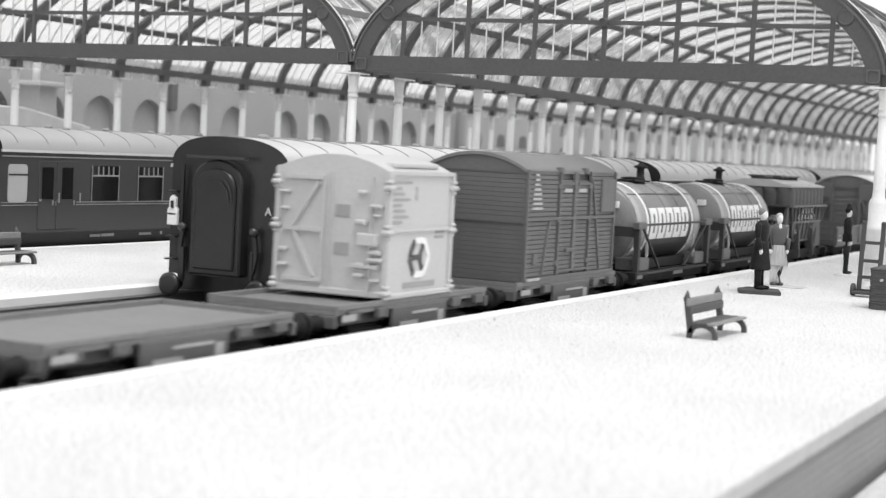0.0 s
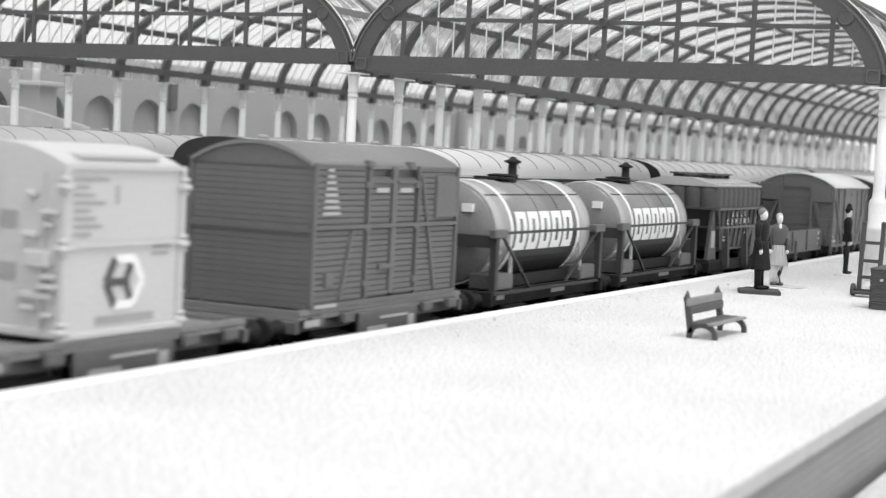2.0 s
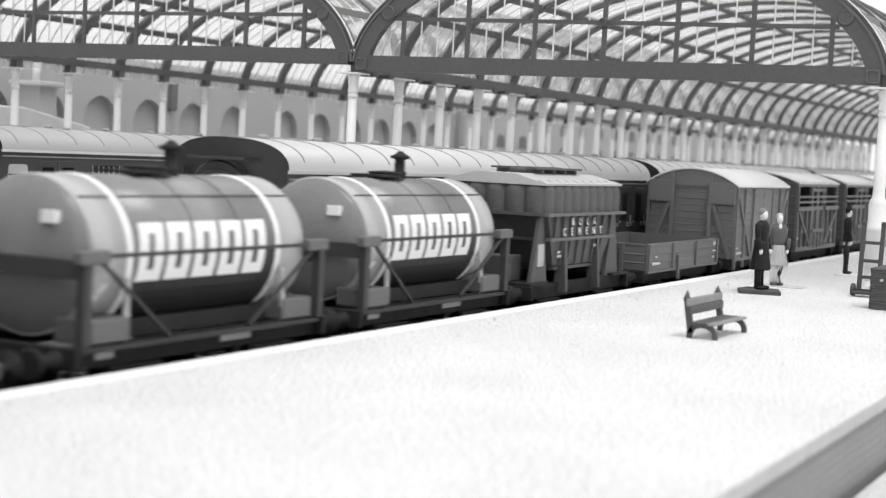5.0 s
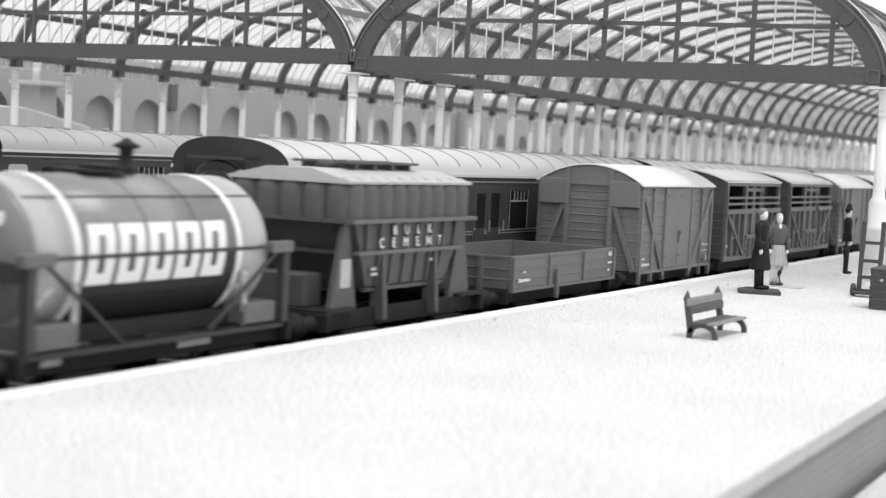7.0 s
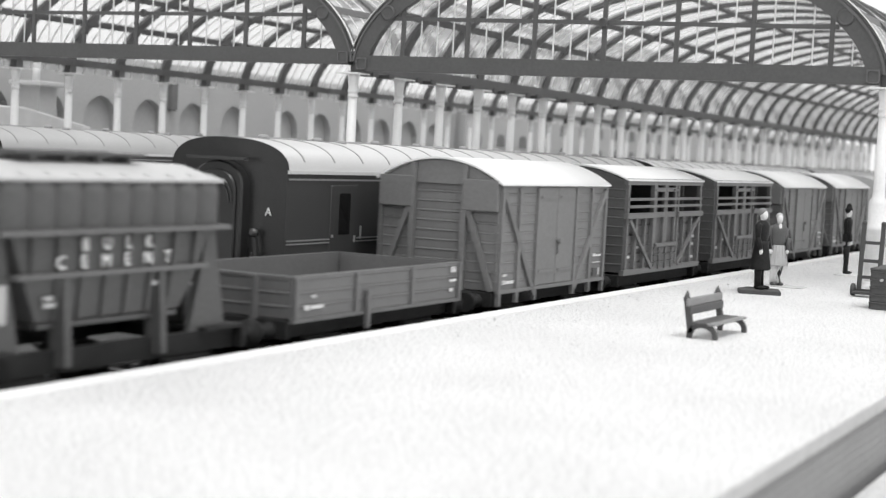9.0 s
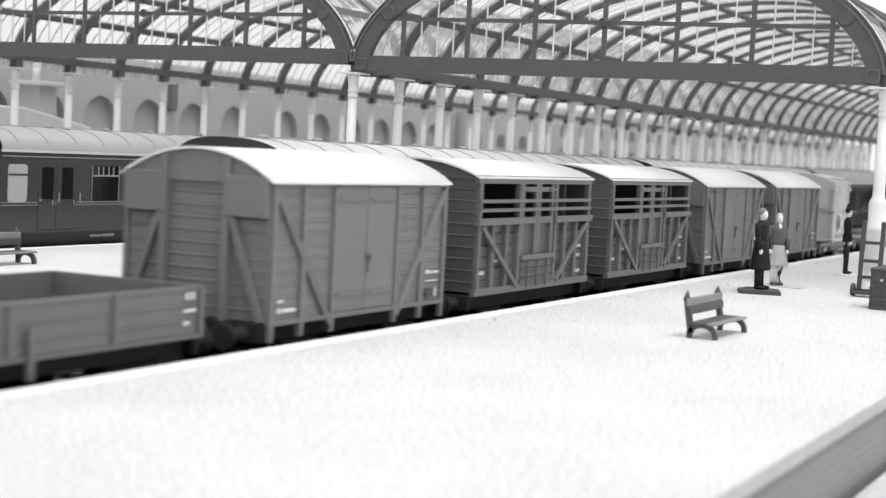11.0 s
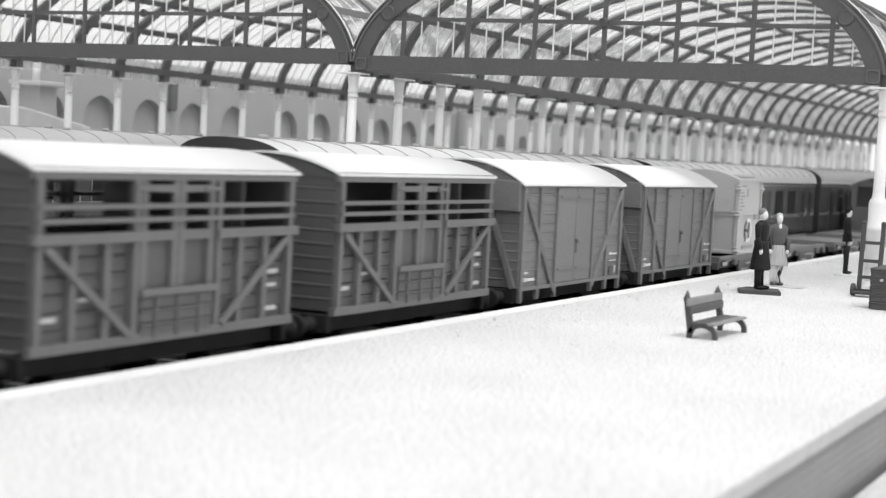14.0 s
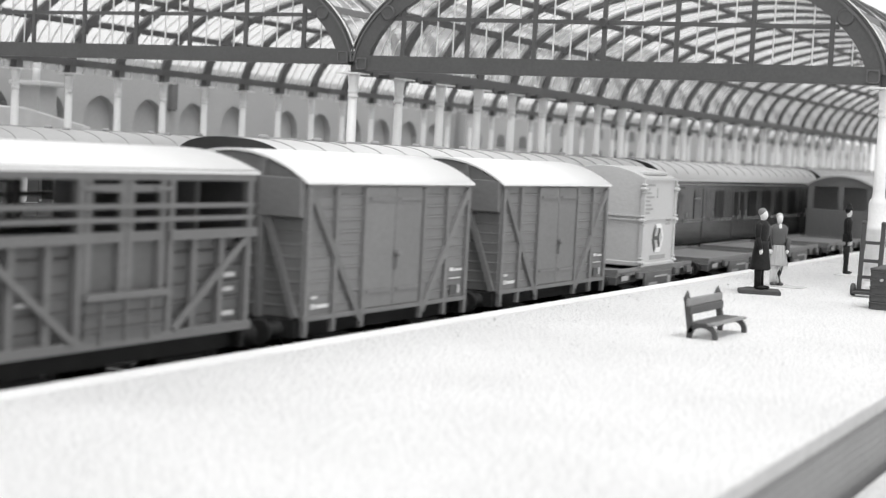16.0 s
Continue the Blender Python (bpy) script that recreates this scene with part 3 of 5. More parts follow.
def goods_van(xc):
    w = wagon("covered_van", xc, "grey planked covered goods van with white arched roof", "covered vans")
    L, hw, z0, z1 = 5.36, 1.2, 1.22, 3.15
    n = 11
    part("body", bx(B(), -L / 2 + 0.08, L / 2 - 0.08, -hw + 0.055, hw - 0.055, z0, z1), M_VAND, w, "dark inner shell of the van")
    side_planks(w, ((-L / 2, -0.9), (0.9, L / 2)), z0, z1, n, hw, M_VAN)
    end_planks(w, L / 2 - 0.075, -hw + 0.06, hw - 0.06, z0, z1, n, M_VAN)
    for s in (-1, 1):
        end_fill(w, s * (L / 2 - 0.03), hw, z1, 0.42, M_VAN, 0.1)
        for q in (-1, 1):
            g = bx(B(), s * (L / 2 + 0.035) - 0.06, s * (L / 2 + 0.035) + 0.06, min(q * 0.5, q * 1.19), max(q * 0.5, q * 1.19), 2.64, 3.2)
            part("end_panel", soften(g, 0.01), M_VAN, w)
            g = bar(B(), (s * (L / 2 + 0.03), q * 0.52, 1.2), (s * (L / 2 + 0.03), q * 0.52, 3.45), 0.1, 0.1, up=(1, 0, 0))
            part("end_stanchion", g, M_VAN, w)
            g = bar(B(), (s * (L / 2 + 0.03), q * 0.58, 2.7), (s * (L / 2 + 0.03), q * 1.12, 1.22), 0.1, 0.07, up=(1, 0, 0))
            part("end_brace", g, M_VAN, w)
    for s in (-1, 1):
        y = s * (hw + 0.02)
        for x, zl in ((-2.6, 0.95), (-1.82, 0.98), (-0.97, 0.98), (0.97, 0.98), (1.82, 0.98), (2.6, 0.95)):
            g = bar(B(), (x, y, zl), (x, y, z1 - 0.08), 0.1, 0.07, up=(0, 1, 0))
            part("post", g, M_VAN, w)
        for q in (-1, 1):
            g = bar(B(), (q * 2.56, y, z1 - 0.15), (q * 1.02, y, 1.1), 0.12, 0.075, up=(0, 1, 0))
            # left brace darker: its slope's shading is put into the colour
            part("brace", g, M_VAND if q < 0 else M_VAN, w)
            door = part("door", soften(bx(B(), min(q * 0.01, q * 0.9), max(q * 0.01, q * 0.9), s * hw - 0.03, s * hw + 0.03, z0 + 0.025, z1 - 0.065), 0.008), M_VAN, w)
            for z in (z0 + 0.28, z1 - 0.25):
                part("strap", bx(B(), min(q * 0.1, q * 0.85), max(q * 0.1, q * 0.85), s * (hw + 0.04) - 0.012, s * (hw + 0.04) + 0.012, z - 0.025, z + 0.025), M_VAN, door)
        g = lathe(B(), [(0.05, 0), (0.05, 0.06), (0.03, 0.09)], axis="y", n=10, origin=(0.05, -hw - 0.12, 2.05))
        if s < 0:
            part("latch", g, M_VAN, w)
            part("latch_bar", bar(B(), (0.05, y - 0.03, 2.08), (0.05, y - 0.03, 1.8), 0.04, 0.04), M_VAN, w)
        part("sill", bx(B(), -L / 2, L / 2, y - 0.03, y + 0.03, z0 - 0.05, z0 + 0.02), M_VAN, w)
        part("cant_rail", bx(B(), -L / 2, L / 2, y - 0.03, y + 0.02, z1 - 0.06, z1 + 0.01), M_VAN, w)
    marks(w, ((-2.45, 1.33, 0.12, 0.08), (-2.3, 1.34, 0.34, 0.055), (-2.45, 1.48, 0.16, 0.04), (2.02, 1.68, 0.14, 0.06), (2.2, 1.68, 0.28, 0.035), (2.02, 1.55, 0.4, 0.02), (2.35, 1.3, 0.06, 0.14)), -hw - 0.03, M_MARKL)
    marks(w, ((2.04, 1.28, 0.28, 0.16),), -hw - 0.03, M_COACHB)
    arc_roof(w, L, hw, z1, 0.42, M_ROOFW, th=0.035, label="white arched roof")
    return w


def cattle_wagon(xc):
    w = wagon("cattle_wagon", xc, "dark grey slatted cattle wagon with pale arched roof", "cattle wagons")
    L, hw, z0, z1 = 5.36, 1.2, 1.25, 3.27
    part("floor", bx(B(), -L / 2 + 0.05, L / 2 - 0.05, -hw + 0.05, hw - 0.05, z0, z0 + 0.08), M_INSIDE, w)
    part("partition", bx(B(), 1.5, 1.56, -hw + 0.06, hw - 0.06, z0 + 0.08, z1 - 0.1), M_INSIDE, w)
    end_planks(w, L / 2 - 0.055, -hw + 0.01, hw - 0.01, z0, z1, 10, M_CAT)
    for s in (-1, 1):
        part("end_lining", bx(B(), s * (L / 2 - 0.08) - 0.02, s * (L / 2 - 0.08) + 0.02, -hw + 0.05, hw - 0.05, z0 + 0.08, z1 - 0.03), M_INSIDE, w)
        end_fill(w, s * (L / 2 - 0.03), hw, z1, 0.28, M_CAT, 0.1)
        y = s * (hw + 0.0)
        zr = 2.48                       # the middle rail
        part("lining", bx(B(), -L / 2 + 0.1, L / 2 - 0.1, s * (hw - 0.14) - 0.02, s * (hw - 0.14) + 0.02, z0 + 0.08, zr), M_INSIDE, w)
        h = (zr - z0) / 6
        for xa, xb in ((-L / 2, -0.78), (0.78, L / 2)):
            me = plank_mesh(xb - xa, h - 0.016, M_CAT)
            for k in range(6):
                piece("plank", me, w, P(xa, -hw + 0.09, z0 + k * h) if s < 0 else P(-xa, hw - 0.09, z0 + k * h, 0, 0, 180))
        for x in (-2.58, -1.98, -1.38, -0.84, 0.84, 1.38, 1.98, 2.58):
            tall = abs(x) in (2.58, 0.84)
            x = math.copysign(0.86, x) if abs(x) == 0.84 else x
            part("post", bar(B(), (x, y, z0), (x, y, z1 if tall else zr), 0.1, 0.1 if tall else 0.08, up=(0, 1, 0)), M_CATF, w)
        for z in (2.68, 2.84):
            part("slat", bar(B(), (-L / 2 + 0.05, s * (hw + 0.05), z), (L / 2 - 0.05, s * (hw + 0.05), z), 0.05, 0.06), M_CATF, w)
        for q in (-1, 1):
            part("middle_rail", bar(B(), (q * 0.8, s * (hw + 0.04), zr), (q * (L / 2 + 0.03), s * (hw + 0.04), zr), 0.1, 0.12), M_CATF, w)
            part("brace", bar(B(), (q * 2.5, s * (hw + 0.05), zr - 0.08), (q * 0.95, s * (hw + 0.05), z0 + 0.06), 0.09, 0.05, up=(0, 1, 0)), M_CATF, w)
            d = part("door", bx(B(), min(q * 0.02, q * 0.76), max(q * 0.02, q * 0.76), s * (hw - 0.05) - 0.02, s * (hw - 0.05) + 0.02, 1.79, zr), M_CAT, w)
            for x in (0.07, 0.7):
                part("stile", bar(B(), (q * x, y, 1.82), (q * x, y, z1 - 0.12), 0.12, 0.06, up=(0, 1, 0)), M_CATF, d)
            for z, hh in ((zr, 0.12), (z1 - 0.22, 0.09)):
                part("rail", bar(B(), (q * 0.13, y, z), (q * 0.64, y, z), 0.06, hh), M_CATF, d)
            part("hinge", soften(bx(B(), min(q * 0.5, q * 0.86), max(q * 0.5, q * 0.86), s * (hw + 0.05) - 0.02, s * (hw + 0.05) + 0.02, z1 - 0.25, z1 - 0.2), 0.008), M_CATF, d)
        me = plank_mesh(1.5, 0.155, M_CAT)
        for k in range(3):
            piece("drop_flap_plank", me, w, P(-0.75, -hw - 0.0, z0 + 0.02 + k * 0.17) if s < 0 else P(0.75, hw, z0 + 0.02 + k * 0.17, 0, 0, 180))
        part("flap_rail", bar(B(), (-0.78, s * (hw + 0.05), 1.80), (0.78, s * (hw + 0.05), 1.80), 0.09, 0.08), M_CATF, w)
        for x in (-0.45, 0.0, 0.45):
            part("flap_strap", bar(B(), (x, s * (hw + 0.055), z0), (x, s * (hw + 0.055), 1.78), 0.03, 0.05, up=(0, 1, 0)), M_CATF, w)
        part("sill", bx(B(), -L / 2 - 0.02, L / 2 + 0.02, y - 0.05, y + 0.05, z0 - 0.06, z0 + 0.06), M_CATF, w)
        part("cant_rail", bx(B(), -L / 2 - 0.02, L / 2 + 0.02, y - 0.05, y + 0.04, z1 - 0.12, z1 + 0.02), M_CATF, w)
    marks(w, ((-2.5, 1.55, 0.28, 0.06), (-1.85, 1.75, 0.2, 0.05), (2.1, 1.9, 0.25, 0.06), (2.1, 1.72, 0.22, 0.05), (2.1, 1.4, 0.25, 0.06)), -hw - 0.004 + 0.008, M_MARKG)
    arc_roof(w, L, hw, z1, 0.28, M_ROOFC, th=0.035, label="pale arched roof with small overhang")
    return w


def conflat(xc, group="container flats", label="grey flat container wagon, empty deck with raised edges"):
    w = wagon("flat_wagon", xc, label, group, L=5.3, frame_mat=M_FRAME, sole_z=(0.98, 1.16))
    L, hw = 5.24, 1.14
    part("deck", soften(bx(B(), -L / 2, L / 2, -hw, hw, 1.16, 1.24), 0.01), M_DECK, w, "grey flat deck")
    for s in (-1, 1):
        part("side_rail", bx(B(), -L / 2, L / 2, s * (hw - 0.04) - 0.05, s * (hw - 0.04) + 0.05, 1.24, 1.31), M_DECK, w)
        part("end_rail", bx(B(), s * (L / 2 - 0.05) - 0.05, s * (L / 2 - 0.05) + 0.05, -hw + 0.061, hw - 0.061, 1.24, 1.305), M_DECK, w)
        for x in (-2.2, -1.3, 1.3, 2.2):
            part("chain_pocket", soften(bx(B(), x - 0.16, x + 0.16, s * (hw + 0.04) - 0.05, s * (hw + 0.04) + 0.05, 1.06, 1.22), 0.015), M_FRAME, w)
        part("side_plate", soften(bx(B(), -0.95, 0.95, s * (hw + 0.03) - 0.03, s * (hw + 0.03) + 0.03, 0.78, 1.18), 0.01), M_FRAME, w)
    marks(w, ((-0.7, 0.86, 0.6, 0.09), (0.62, 0.88, 0.2, 0.18), (-0.3, 1.05, 0.9, 0.04)), -hw - 0.066, M_MARKG)
    marks(w, ((-2.62, 1.08, 0.42, 0.1),), -hw - 0.1, M_MARKG)
    return w


def furniture_container(xc):
    """A long planked furniture container: carried by its wagon, so keyed with it."""
    w = conflat(xc, label="grey flat wagon under a furniture container")
    c = thing("furniture_container", P(xc, T1 - 0.08, RAIL + 1.31), "dark grey ribbed furniture container with double side doors", "container")
    TRAIN.append((c, xc, [], RAIL + 1.31, T1 - 0.08))
    L, hw, z1 = 4.68, 1.0, 2.1
    part("body", bx(B(), -L / 2 + 0.05, L / 2 - 0.05, -hw + 0.03, hw - 0.03, 0.0, z1), M_FURN, c)
    n = 24
    h = z1 / n
    me = plank_mesh(2 * hw, h - 0.002, M_FURN, 0.05, "flat")
    for s in (-1, 1):
        for k in range(n):
            piece("plank", me, c, P(s * (L / 2 - 0.055), -hw if s > 0 else hw, k * h, 0, 0, 90 if s > 0 else -90))
        end_fill(c, s * (L / 2 - 0.03), hw, z1, 0.3, M_FURN, 0.08)
        part("end_band", bx(B(), s * (L / 2 + 0.0) - 0.03, s * (L / 2) + 0.04, -hw - 0.02, hw + 0.02, 1.1, 1.2), M_FURN, c)
        part("foot_band", bx(B(), s * (L / 2 + 0.0) - 0.03, s * (L / 2) + 0.04, -hw - 0.02, hw + 0.02, 0.0, 0.08), M_FURN, c)
    for s in (-1, 1):
        for xa, xb in ((-L / 2, -0.82), (-0.68, -0.02), (0.16, 0.8), (0.96, L / 2)):
            mm = plank_mesh(xb - xa, h - 0.006, M_FURN)
            for k in range(n - 2 if -1 < xa < 0.9 else n):
                piece("plank", mm, c, P(xa, -hw, k * h) if s < 0 else P(-xa, hw, k * h, 0, 0, 180))
        y = s * (hw + 0.06)
        for x in (-L / 2 + 0.02, -0.75, 0.88, L / 2 - 0.03):
            part("post", bar(B(), (x, y, 0), (x, y, z1), 0.07, 0.06, up=(0, 1, 0)), M_FURN, c)
        part("door_edge", bx(B(), 0.0, 0.15, y - 0.02, y + 0.045, 0.12, z1 - 0.02), M_VAND, c, "darker meeting edge of the doors")
        for xa, xb in ((-0.7, -0.03), (0.18, 0.84)):
            for z in (0.14, 1.85):
                part("strap", bar(B(), (xa, y, z), (xb, y, z), 0.05, 0.05), M_FURN, c)
        for x in (-0.75, 0.88):
            for z in (0.3, 1.15, 1.8):
                part("hinge", soften(bx(B(), x - 0.09, x + 0.09, y - 0.03, y + 0.06, z - 0.05, z + 0.05), 0.015), M_VAND, c)
        part("waist_rail", bar(B(), (-L / 2, y, 1.17), (L / 2, y, 1.17), 0.06, 0.06), M_FURN, c)
        part("sill", bx(B(), -L / 2, L / 2, y - 0.04, y + 0.04, -0.0, 0.07), M_FURN, c)
        part("brace", bar(B(), (1.0, y, 1.95), (1.6, y, 0.1), 0.06, 0.05, up=(0, 1, 0)), M_VAND, c)
        part("brace", bar(B(), (-1.2, y, 1.12), (-1.5, y, 0.1), 0.06, 0.05, up=(0, 1, 0)), M_VAND, c)
        for x in (-0.75, 0.6):
            part("eaves_lug", soften(bx(B(), x - 0.08, x + 0.08, y - 0.05, y + 0.08, z1 - 0.04, z1 + 0.07), 0.02), M_FURN, c)
        part("step_board", soften(bx(B(), -0.35, 0.15, y - 0.04, y + 0.1, 0.5, 0.58), 0.01), M_VAND, c)
        part("lock_plate", soften(bx(B(), -1.95, -1.72, y - 0.03, y + 0.02, 0.3, 0.52), 0.01), M_VAND, c)
        part("signboard", soften(bx(B(), 1.52, 2.27, y - 0.03, y + 0.05, 1.27, 1.95), 0.01), M_FURN, c)
    marks(c, [(-2.08 + 0.017 * k, 1.35 + k * 0.09, 0.5 - 0.05 * k, 0.045) for k in range(8)] + [(-0.5, 1.68, 0.4, 0.07), (0.27, 1.68, 0.42, 0.07)], -hw - 0.062, M_MARKG)
    marks(c, ((-2.25, 0.01, 0.6, 0.05),), -hw - 0.105, M_MARKG)
    arc_roof(c, L, hw, z1, 0.3, M_FURNR, 0.05, label="grey arched container roof")
    return c


def pale_container(xc, turned):
    """A short insulated container with hinges, braces and a hexagon mark."""
    w = conflat(xc, label="grey flat wagon carrying a pale container")
    c = thing("pale_container", P(xc, T1 - 0.11, RAIL + 1.31), "pale grey ribbed container with hexagon emblem on its side", "container", "pale containers")
    TRAIN.append((c, xc, [], RAIL + 1.31, T1 - 0.11))
    L, hw, z1 = 2.2, 1.0, 2.0
    g = B()
    prism(g, [(-hw, 0.06), (hw, 0.06)] + [(y, z) for y, z in arc(-hw, hw, z1, 0.24, 16)][::-1], "x", -L / 2, L / 2)
    part("body", soften(g, 0.012), M_LIGHT, c)
    for s in (-1, 1):
        part("skid", soften(bx(B(), -L / 2 - 0.04, L / 2 + 0.04, s * hw - 0.07, s * hw + 0.05, 0.0, 0.09), 0.02), M_LIGHT, c)
        part("end_sill", soften(bx(B(), s * L / 2 - 0.03, s * L / 2 + 0.07, -hw, hw, 0.01, 0.12), 0.02), M_LIGHT, c)
        part("waist_rail", bar(B(), (-L / 2, s * (hw + 0.02), 1.08), (L / 2, s * (hw + 0.02), 1.08), 0.04, 0.05), M_LIGHT, c)
        part("eaves_rail", bar(B(), (-L / 2, s * (hw + 0.02), z1 - 0.02), (L / 2, s * (hw + 0.02), z1 - 0.02), 0.05, 0.06), M_LIGHT, c)
        for sx in (-1, 1):
            part("corner_post", bar(B(), (sx * L / 2, s * hw, 0.05), (sx * L / 2, s * hw, z1), 0.09, 0.09), M_LIGHT, c)
            for z in (0.1, 1.05, 1.75):
                for dz, r in ((0, 0.1), (0.09, 0.07), (-0.08, 0.06)):
                    ox, oy = sx * (L / 2 + 0.02), s * (hw + 0.02)
                    g = soften(bx(B(), ox - r, ox + r * 0.9, oy - r * 0.8, oy + r * 0.8, z + dz - r * 0.45, z + dz + r * 0.4), r * 0.3)
                    part("lug", g, M_LIGHT, c)
    ex = -L / 2 if not turned else L / 2
    d = -1 if not turned else 1
    def on_end(name, ya, za, yb, zb, w_, t=0.06, parent=c, mat=M_LIGHT):
        return part(name, bar(B(), (ex + d * 0.03, ya, za), (ex + d * 0.03, yb, zb), w_, t, up=(d, 0, 0)), mat, parent)
    # doors at one end: two leaves with a frame of braces, hinges and bars
    for z in (0.22, 1.02, 1.85):
        on_end("cross_strap", 0.15, z, 0.86, z, 0.07)
    on_end("diagonal", 0.25, 1.78, 0.72, 1.06, 0.06)
    on_end("diagonal", 0.68, 0.98, 0.3, 0.26, 0.06)
    on_end("stile", 0.16, 0.2, 0.16, 1.88, 0.05, 0.04)
    on_end("stile", 0.0, 0.1, 0.0, 1.95, 0.02, 0.03)
    rj = random.Random(7)
    for y, zs in ((0.86, (0.42, 0.68, 1.34, 1.6)), (-0.55, (0.36, 0.5, 1.18, 1.66)), (-0.82, (0.28, 0.6, 0.72, 1.3, 1.45))):
        for z in zs:
            hw2 = rj.uniform(0.06, 0.14)
            part("hinge", soften(bx(B(), ex + d * 0.05 - 0.05, ex + d * 0.05 + 0.05, y - hw2, y + hw2, z - rj.uniform(0.02, 0.05), z + rj.uniform(0.02, 0.05)), 0.02), M_LIGHT, c)
    part("lock_box", soften(bx(B(), ex + d * 0.05 - 0.07, ex + d * 0.05 + 0.07, -0.85, -0.5, 0.82, 1.02), 0.02), M_LIGHT, c)
    for z in (0.75, 1.35):
        part("faded_patch", soften(bx(B(), ex + d * 0.004 - 0.01, ex + d * 0.004 + 0.01, -0.32, -0.06, z - 0.1, z + 0.1), 0.004), M_LIGHTD, c)
    part("locking_rod", on_end("locking_rod", -0.72, 0.1, -0.72, 1.9, 0.025, 0.05) and bar(B(), (ex + d * 0.06, -0.36, 0.5), (ex + d * 0.06, -0.9, 0.5), 0.05, 0.06), M_LIGHT, c)
    # plain end
    fx, fd = -ex, -d
    for z in (1.05, 1.14):
        part("end_rib", bar(B(), (fx + fd * 0.02, -hw, z), (fx + fd * 0.02, hw, z), 0.05, 0.04), M_LIGHT, c)
    for s in (-1, 1):
        part("roof_grip", soften(bx(B(), -0.75, 0.75, s * 0.8 - 0.12, s * 0.8 + 0.12, z1 + 0.06, z1 + 0.14), 0.02), M_LIGHT, c)
    # hexagon emblem: white ring half and dark arrows
    y = -hw - 0.012
    cx, cz, r = 0.0, 0.63, 0.34
    hexp = [(cx + r * math.cos(math.radians(60 * k)), cz + r * 0.93 * math.sin(math.radians(60 * k))) for k in range(6)]
    def stroke(name, a, b, wd, mat):
        return part(name, bar(B(), (a[0], y, a[1]), (b[0], y, b[1]), wd, 0.012, up=(0, 1, 0)), mat, c)
    for a, b in ((2, 1), (1, 0), (0, 5), (5, 4)):
        stroke("emblem_stroke", hexp[a], hexp[b], 0.1, M_MARK)
    for a, b in ((2, 3), (3, 4)):
        stroke("emblem_stroke", hexp[a], hexp[b], 0.1, M_HOP)
    stroke("emblem_stroke", (cx - 0.24, cz), (cx + 0.1, cz), 0.09, M_HOP)
    stroke("emblem_stroke", (cx + 0.13, cz + 0.2), (cx + 0.0, cz - 0.03), 0.09, M_HOP)
    stroke("emblem_stroke", (cx + 0.0, cz + 0.03), (cx + 0.13, cz - 0.2), 0.09, M_HOP)
    rows = [(-0.95, 1.18 + k * 0.09, (0.3, 0.5, 0.38, 0.28, 0.55, 0.35, 0.25, 0.6)[k], 0.045) for k in range(8)] + [(-0.2, 1.55, 0.05, 0.22), (-0.5, 0.14, 1.1, 0.1), (0.55, 1.0, 0.35, 0.05), (0.55, 0.92, 0.3, 0.05)]
    marks(c, rows, -hw - 0.006, M_LIGHTD)
    return c


